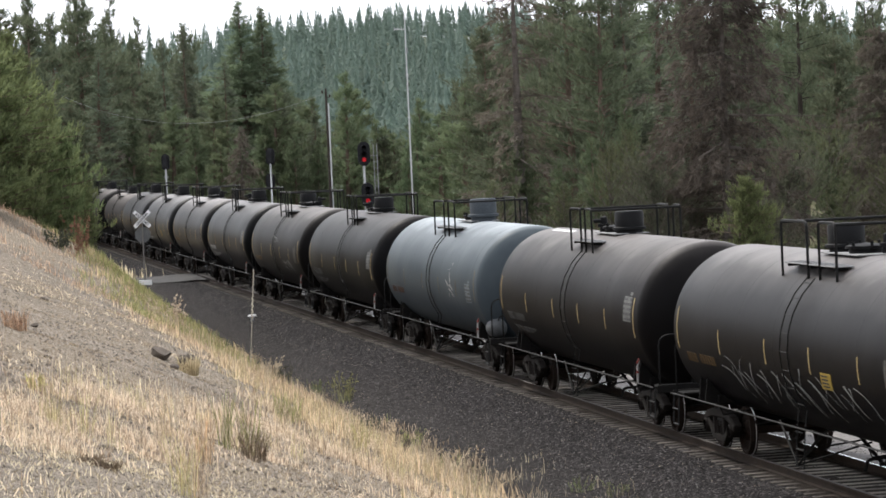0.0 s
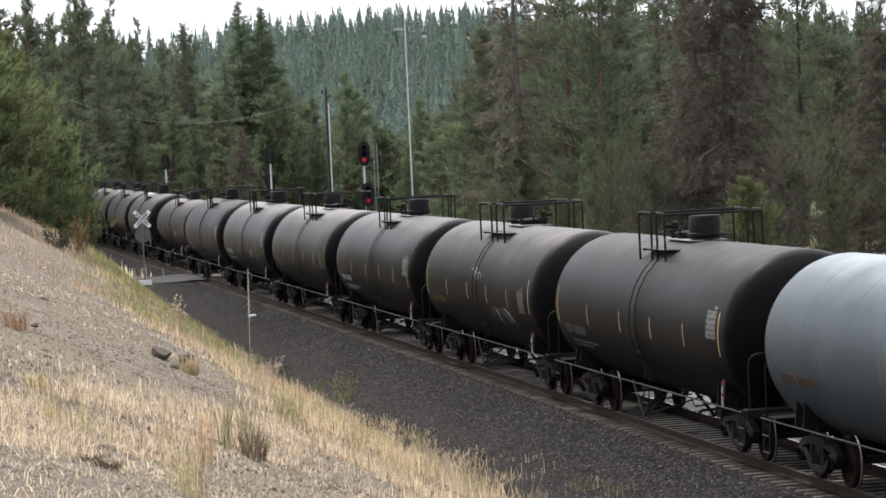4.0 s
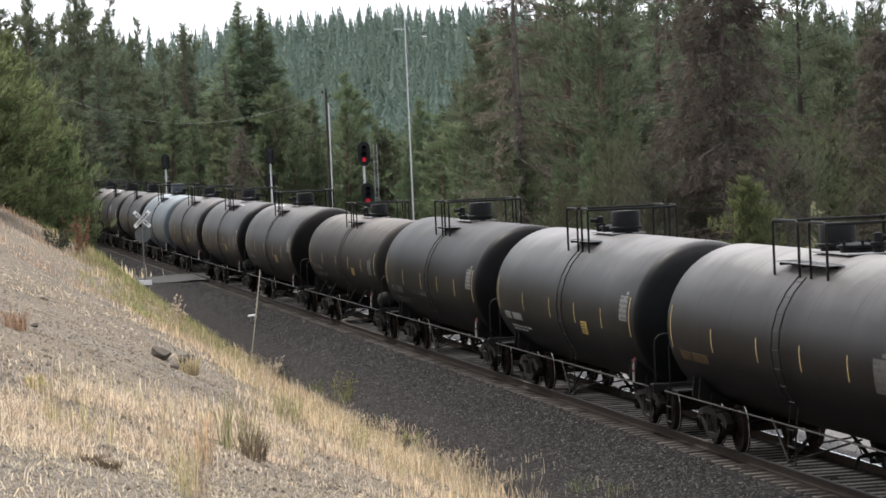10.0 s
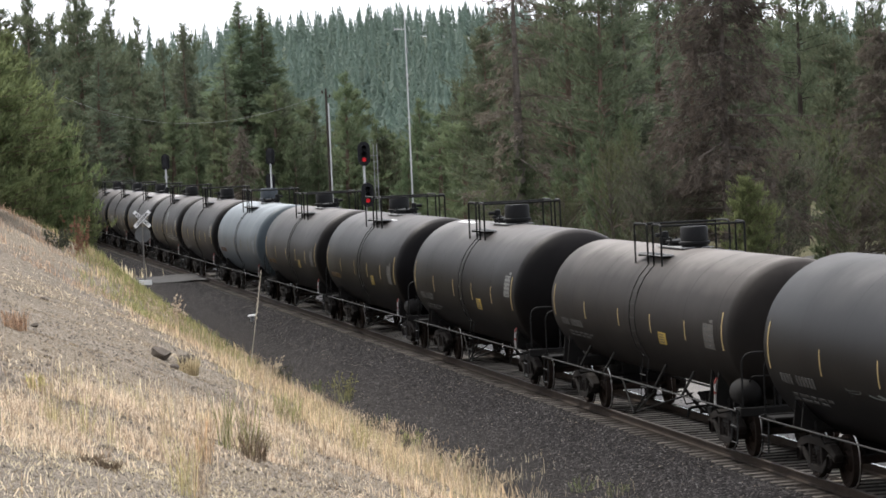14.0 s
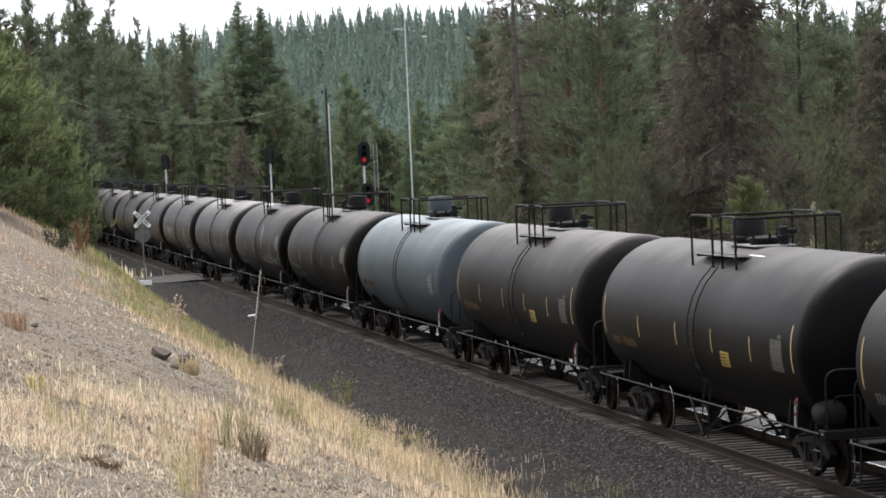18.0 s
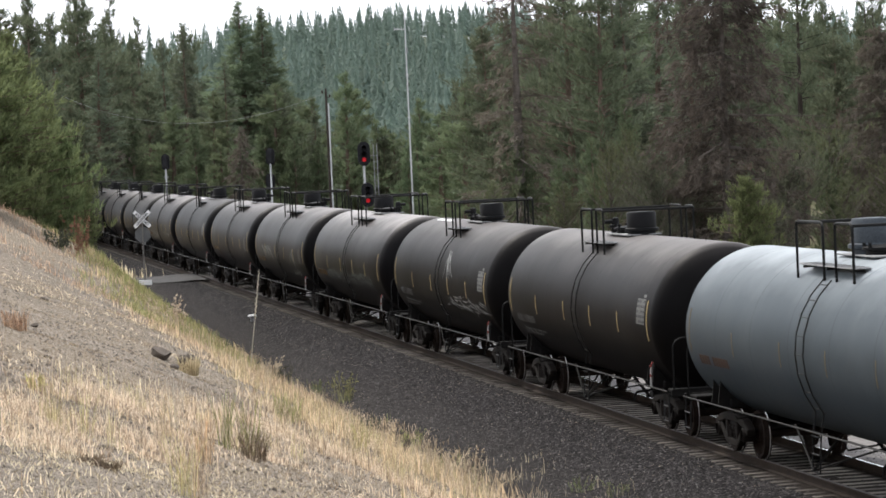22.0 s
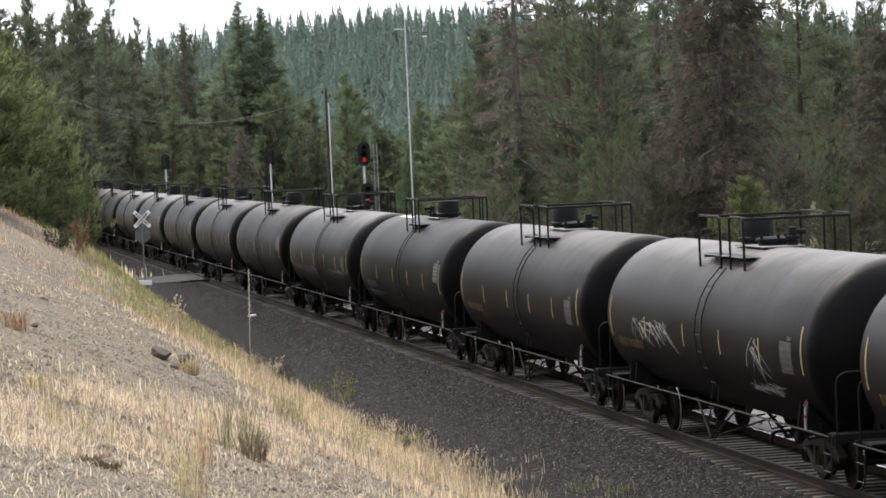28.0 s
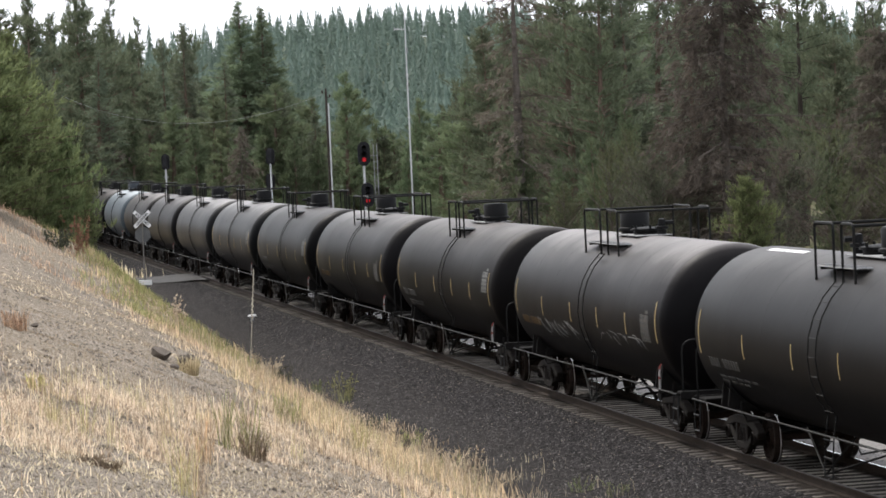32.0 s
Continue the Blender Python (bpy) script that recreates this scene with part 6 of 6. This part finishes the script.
u, l, rg = sown(2, 420, -64, -38, 9.5, 16.4, 0.9, 0.30)
blades("seeded_grass", 2, u, l, rg.uniform(0.22, 0.5, len(u)), G_TAN, "taller seeded grass standing in the straw", per=6, width=0.0026, spread=0.22, tuft=0.06)
u, l, rg = sown(10, 260, -60, -34, 9.0, 16, 0.8, 0.50)
blades("green_stems", 10, u, l, rg.uniform(0.2, 0.48, len(u)), G_OLIVE, "tufts of thin yellow-green stems among the straw", per=16, width=0.0022, spread=0.22, tuft=0.06)
u, l, rg = sown(3, 5200, -52, 16, 4.3, 11.5, 0.8, 0.34)
blades("straw_grass", 3, u, l, rg.uniform(0.10, 0.32, len(u)), G_PALESTRAW, "dry straw grass along the rim of the bank", per=8, width=0.0056, tuft=0.15, spread=0.95)
u, l, rg = sown(12, 2100, -50, 30, 4.6, 11, 0.7, 0.38)
blades("straw_grass", 12, u, l, rg.uniform(0.22, 0.5, len(u)), G_RUSSET, "russet dry grass along the rim of the bank", per=6, width=0.0056, tuft=0.12, spread=0.45)
u, l, rg = scatter(11, 900, -44, 30, 4.7, 9.0, 1.0, 0.5)
blades("seeded_grass", 11, u, l, rg.uniform(0.25, 0.6, len(u)), G_TAN, "seeded grass heads at the foot of the bank", per=8, width=0.004, spread=0.25)
u, l, rg = scatter(14, 1500, -50, -10, 3.0, 5.8, 1.0, 0.56)
blades("seeded_grass", 14, u, l, rg.uniform(0.12, 0.42, len(u)), G_TAN, "thin dry grass straying onto the ballast", per=5, width=0.003, spread=0.3, tuft=0.12)
u, l, rg = sown(17, 700, -46, 12, 5.0, 11.0, 0.6, 0.40)
blades("green_stems", 17, u, l, rg.uniform(0.2, 0.5, len(u)), G_OLIVE, "olive grass tufts along the rim of the bank", per=12, width=0.0034, spread=0.3, tuft=0.10)
u, l, rg = scatter(4, 700, -40, 10, 4.4, 8.0, 0.9, 0.60)
blades("green_weeds", 4, u, l, rg.uniform(0.15, 0.45, len(u)), G_GREEN, "green weeds among dry grass at the bank's foot", per=10, width=0.0045, spread=0.4)
u, l, rg = sown(5, 5600, 2, 66, 4.0, 11.0, 0.5, 0.22, green_cover)
blades("green_grass", 5, u, l, rg.uniform(0.14, 0.46, len(u)), G_GREEN, "yellow-green grass on the rise of the bank", per=10, width=0.0065, tuft=0.2, spread=0.5)
u, l, rg = sown(6, 2600, 4, 66, 5.6, 15.0, 0.5, 0.20)
blades("straw_grass", 6, u, l, rg.uniform(0.12, 0.40, len(u)), G_RUSSET, "dry straw grass on the rise of the bank", per=9, width=0.0065, tuft=0.2, spread=0.6)


def litter(name, seed, n, u0, u1, l0, l1, size, mat, label):
    """Broken straws and twigs lying flat on the gravel."""
    rng = np.random.RandomState(seed)
    u, l = rng.uniform(u0, u1, n), rng.uniform(l0, l1, n)
    a, ln = rng.rand(n) * 6.283, size * rng.uniform(0.3, 1.3, n)
    w = 0.002 + ln * 0.022
    du, dl = np.cos(a) * ln, np.sin(a) * ln
    pu, pl = -np.sin(a) * w, np.cos(a) * w
    rows = []
    for cu, cl, up in ((u - pu, l - pl, 0.004), (u + pu, l + pl, 0.016), (u + du, l + dl, 0.045)):
        x, y = from_ul(cu, cl)
        rows.append(np.stack([x, y, ground_z(cu, cl) + up], -1))
    V = np.stack(rows, 1).reshape(-1, 3)
    tagged(fast_mesh(name, V, np.arange(len(V)).reshape(-1, 3), mat), label, "grass", kind="stuff")


litter("straw_litter", 24, 16000, -66, -50, 10.5, 17.6, 0.027, G_TAN, "chopped straw lying over the near gravel")
litter("straw_litter", 21, 6000, -50, -30, 9.5, 17.6, 0.035, G_BROWN, "broken straws lying over the gravel")
litter("straw_litter", 22, 3500, -30, 20, 8.5, 15.5, 0.05, G_BROWN, "broken straws lying over the gravel")
litter("twig_litter", 23, 9000, -66, 10, 9.0, 17.6, 0.06, G_BROWN, "dark dry twigs scattered on the gravel")
u, l, rg = scatter(8, 1200, 92, 170, 3.2, 9.0, 0.3, 0.3)
blades("straw_grass", 8, u, l, rg.uniform(0.3, 0.8, len(u)), G_STRAW, "dry grass beyond the road crossing", per=12, width=0.015, tuft=0.3)
u, l, rg = scatter(9, 1500, -30, 90, -14, -5.5, 0.3, 0.4)
blades("straw_grass", 9, u, l, rg.uniform(0.15, 0.5, len(u)), G_TAN, "dry grass beyond the track", per=9, width=0.01, tuft=0.25)


def weed(name, seed, x, y, h, r, mat, label, stems=16, leaves=14, size=0.05, thick=0.0045):
    """A weed of upright stems with small leaves."""
    rng = np.random.RandomState(seed)
    u, l = to_ul(x, y)
    e = tagged(new(name), label, "plant")
    e.matrix_basis = pose(x, y, float(ground_z(u, l)) - 0.02)
    bm = bmesh.new()
    tips = []
    for k in range(stems):
        a, d = rng.rand() * 6.28, rng.rand() ** 0.6 * r
        b = Vector((0.6 * d * math.cos(a), 0.6 * d * math.sin(a), 0))
        a2, up = a + rng.normal(0, 0.9), h * (0.35 + 0.65 * rng.rand() ** 0.7)
        out = Vector((math.cos(a2), math.sin(a2), 0)) * (0.15 * r + 0.22 * up * rng.rand())
        mid = b + out * 0.3 + Vector((0, 0, up * 0.55))
        t = b + out + Vector((0, 0, up))
        pipe(bm, [b, mid, t], thick, 3)
        tips.append((b, t))
    part("stem", bm, mat, e, kind="stuff")
    V = []
    for b, t in tips:
        for k in range(leaves):
            f = rng.uniform(0.2, 1.05)
            c = np.array(b.lerp(t, f))
            d = rng.normal(size=3)
            d /= np.linalg.norm(d)
            p = np.cross(d, rng.normal(size=3))
            p /= np.linalg.norm(p)
            s = size * rng.uniform(0.5, 1.4)
            V += [c, c + d * s * 0.5 + p * s * 0.3, c + d * s, c, c + d * s, c + d * s * 0.5 - p * s * 0.3]
    fast_mesh("leaves", np.array(V), np.arange(len(V)).reshape(-1, 3), mat, e, kind="stuff")
    return e


weed("green_weed_clump", 1, -2.95, 89.4, 0.85, 0.5, G_GREEN, "loose green weed growing at the edge of the ballast", 26, 8, 0.06)
weed("green_weed_clump", 2, -3.7, 92.5, 0.4, 0.35, G_WEED, "small green weed by the ballast", 22, 10, 0.06)
weed("brown_dock", 3, -12.6, 113.0, 1.7, 0.5, F_DOCK, "rust-brown seeding dock plant on the bank", 14, 34, 0.09)
weed("dry_tuft", 4, -5.75, 43.5, 0.30, 0.26, G_RUSSET, "russet dried grass tuft on the gravel", 90, 2, 0.02, 0.003)
weed("dry_tuft", 5, -4.6, 57.6, 0.36, 0.30, G_TAN, "round olive-brown tuft beside the rocks", 130, 3, 0.03)
weed("grey_sage", 6, -2.0, 32.4, 0.30, 0.26, G_BROWN, "grey-brown bristly clump in the straw", 130, 1, 0.015, 0.002)
weed("grass_tuft", 51, -2.28, 32.6, 0.62, 0.14, G_GREEN, "tall green grass tuft on the bank", 34, 1, 0.012, 0.0022)
weed("grass_tuft", 52, -2.08, 33.4, 0.66, 0.16, G_GREEN, "tall yellow-green grass tuft on the bank", 34, 1, 0.012, 0.0022)
weed("grass_tuft", 53, -1.9, 22.9, 0.50, 0.16, G_OLIVE, "yellow-green grass tuft close on the bank", 34, 1, 0.012, 0.0012)
weed("grass_tuft", 65, -1.86, 23.1, 0.44, 0.18, G_STRAW, "straw-coloured grass tuft close on the bank", 44, 1, 0.012, 0.0012)
weed("grass_tuft", 54, -1.8, 23.6, 0.42, 0.17, G_TAN, "tall straw-coloured grass tuft", 24, 1, 0.012, 0.0013)
weed("grass_tuft", 55, -2.7, 30.3, 0.50, 0.16, G_TAN, "thin pale dry stems in the straw", 24, 1, 0.012, 0.002)
weed("grass_tuft", 56, -2.72, 32.3, 0.64, 0.13, M_STALK, "tall pale dry stems in the straw", 9, 1, 0.015, 0.0026)
weed("grass_tuft", 63, -2.27, 29.8, 0.52, 0.12, G_RUSSET, "tall russet grass tuft in the straw", 40, 1, 0.012, 0.0018)
weed("grass_tuft", 64, -2.5, 48.6, 0.6, 0.25, G_GREEN, "green grass tuft on the straw", 30, 1, 0.015, 0.003)
weed("grass_tuft", 57, -3.4, 28.0, 0.50, 0.12, G_OLIVE, "thin olive stems in the straw", 16, 1, 0.012, 0.0018)
weed("grass_tuft", 58, -3.1, 27.6, 0.45, 0.12, G_OLIVE, "thin olive stems in the straw", 18, 1, 0.012, 0.0018)
# two dark clumps added where the matted straw only has shaded hollows
weed("brown_tuft", 59, -2.6, 23.2, 0.08, 0.17, G_BROWN, "dark low clump in place of a shaded hollow under matted straw", 130, 1, 0.012, 0.002)
weed("brown_tuft", 60, -2.45, 23.2, 0.08, 0.14, G_BROWN, "dark low clump in place of a shaded hollow under matted straw", 130, 1, 0.012, 0.002)
weed("grass_tuft", 61, -2.4, 49.7, 0.5, 0.2, G_GREEN, "green grass tuft at the bank's edge", 26, 1, 0.015, 0.003)
weed("grass_tuft", 62, -1.4, 49.2, 0.45, 0.2, G_OLIVE, "yellow-green grass tuft at the bank's edge", 30, 1, 0.015, 0.003)
weed("grey_sage", 7, -13.2, 112.0, 0.7, 0.7, F_GREY, "pale sage clump on the rise", 40, 18, 0.08)
weed("white_yarrow", 8, -8.6, 100.0, 0.9, 0.8, G_TAN, "pale dried flower heads standing in green grass", 30, 10, 0.09)
weed("brown_dock", 9, -0.95, 60.5, 0.75, 0.2, F_DEAD, "slim reddish-brown weed at the bank's foot", 6, 30, 0.06)
weed("green_weed_clump", 31, 2.5, 63.2, 0.35, 0.4, G_WEED, "dull green weed at the foot of the bank", 16, 9, 0.035)
weed("green_weed_clump", 32, 3.1, 61.8, 0.3, 0.4, G_WEED, "dull green weed at the foot of the bank", 14, 9, 0.035)
weed("seeded_weed", 34, 0.4, 67.0, 0.75, 0.22, G_TAN, "slim seeded stalks at the bank's foot", 9, 16, 0.06)
weed("seeded_weed", 35, -0.4, 68.5, 0.6, 0.25, G_TAN, "slim seeded stalks at the bank's foot", 12, 14, 0.06)
weed("seeded_weed", 36, -5.2, 95.1, 0.7, 0.5, G_TAN, "dry seeded stalks beside the ballast", 26, 10, 0.07)
weed("seeded_weed", 37, -4.8, 94.4, 0.6, 0.4, F_GREY, "grey dried weed beside the ballast", 20, 10, 0.06)
weed("green_weed_clump", 38, -0.9, 75.3, 0.45, 0.3, G_GREEN, "low green weed on the straw", 18, 12, 0.05)
weed("seeded_weed", 39, -1.9, 76.7, 0.4, 0.3, F_GREY, "grey dried weed on the bank's edge", 20, 8, 0.05)
weed("green_tuft", 40, -3.9, 30.7, 0.2, 0.14, G_OLIVE, "small green tuft on the gravel", 26, 3, 0.03)
weed("dry_tuft", 41, -4.8, 59.5, 0.3, 0.2, F_DEAD, "brown dried tuft beside the rocks", 60, 4, 0.04)

# the swaying stalk: a thin stem under a knobbly seed head
STALK = Vector((-5.9, 96.9, -0.3))
SWAY = [(0, 4.6), (0.5, 4.4), (1, 2.9), (1.5, 4.2), (2, 4.2), (2.5, 2.3), (3, 1.7), (4, 1.3), (5, 2.8), (6, 2.6), (6.5, 3.6), (7, 3.9), (7.5, 5.1), (8, 5.8), (8.5, 6.5), (9, 7.8), (9.5, 8.2), (10, 8.4), (10.5, 9.3), (11, 10.0), (11.5, 8.7), (12, 7.1), (12.5, 8.2), (13, 10.3), (13.5, 9.6), (14, 9.0), (15, 9.1), (16, 9.8), (17, 9.7), (17.5, 9.9), (18, 8.7), (18.5, 9.6), (19, 9.3), (19.5, 8.4), (20, 7.4), (20.5, 7.2), (21, 7.1), (21.5, 7.1), (22, 7.8), (22.5, 8.4), (23, 10.3), (23.5, 9.6), (24, 10.3), (24.5, 7.9), (25, 5.5), (26, 3.9), (27, 2.8), (28, 1.7), (28.5, 4.5), (29, 6.2), (29.5, 2.8), (30, -0.6), (30.5, 1.2), (31, 2.9), (31.5, 3.4), (32, 4.6)]


def build_stalk():
    e = tagged(new("tall_dry_stalk"), "tall thin pale dry weed stalk with a knobbly seed head", "plant")
    bm = bmesh.new()
    Hs = 2.98
    pipe(bm, [(0, 0, -0.1), (0.0, 0, Hs * 0.55), (0.0, 0, Hs)], 0.0105, 6)
    part("stem", bm, M_STALK, e)
    bm = bmesh.new()
    rng = random.Random(4)
    for k in range(26):
        z = Hs * (0.52 + 0.48 * k / 25)
        a = k * 2.2
        r = 0.026 * (1.1 - 0.6 * k / 25)
        bmesh.ops.create_icosphere(bm, subdivisions=1, radius=r * rng.uniform(0.8, 1.2), matrix=Matrix.Translation((0.018 * math.cos(a), 0.018 * math.sin(a), z)) @ Matrix.Diagonal((1, 1, 1.5, 1)))
    part("seed_head", bm, M_STALK, e, kind="stuff")
    return e


stalk = build_stalk()


# ---- movement ----
def motions():
    # the tall dry stalk sways in the wind of the train
    rows = []
    for t, lean in SWAY:
        rows.append((t, Matrix.Translation(STALK) @ pose(0, 0, 0, 0.2 * lean, lean, 0)))
    walk(stalk, rows)
    # each car follows the track on its two trucks
    for i, car in zip(range(-3, 34), TRAIN):
        rows = []
        for k in range(17):
            t = 2.0 * k
            s = t - 16
            u = FIRST + PITCH * i + SHIFT[min(max(i, 0), 26)] - 7.75 * LONG.get(i, 1) - SPEED * s - 0.5 * GAIN * s * s
            near, far = at(u - TRUCK_X), at(u + TRUCK_X)
            mid = (near + far) / 2
            rows.append((t, pose(mid.x, mid.y, 0, 0, 0, math.degrees(math.atan2(near.y - far.y, near.x - far.x)))))
        walk(car, rows)
    # the wheels of one truck are keyed, all others turn alike
    lead = [o for o in TRAIN[0].children if o.name.startswith("truck")][0]
    moves = {}
    for ws in [o for o in lead.children if o.name.startswith("wheelset")]:
        x = ws.location.x
        rows = []
        for k in range(961):
            t = k / 30
            rows.append((t, pose(x, 0, WHEEL, 0, math.degrees((SPEED * t + 0.5 * GAIN * ((t - 16) ** 2 - 256)) / WHEEL), 0)))
        walk(ws, rows)
        moves[round(x, 2)] = ws
    for car in TRAIN:
        for truck in [o for o in car.children if o.name.startswith("truck")]:
            for ws in [o for o in truck.children if o.name.startswith("wheelset")]:
                src = moves[round(ws.location.x, 2)]
                if ws is src:
                    continue
                ws.rotation_mode = "QUATERNION"
                keys = ws.animation_data_create()
                keys.action = src.animation_data.action
                keys.action_slot = src.animation_data.action_slot


motions()
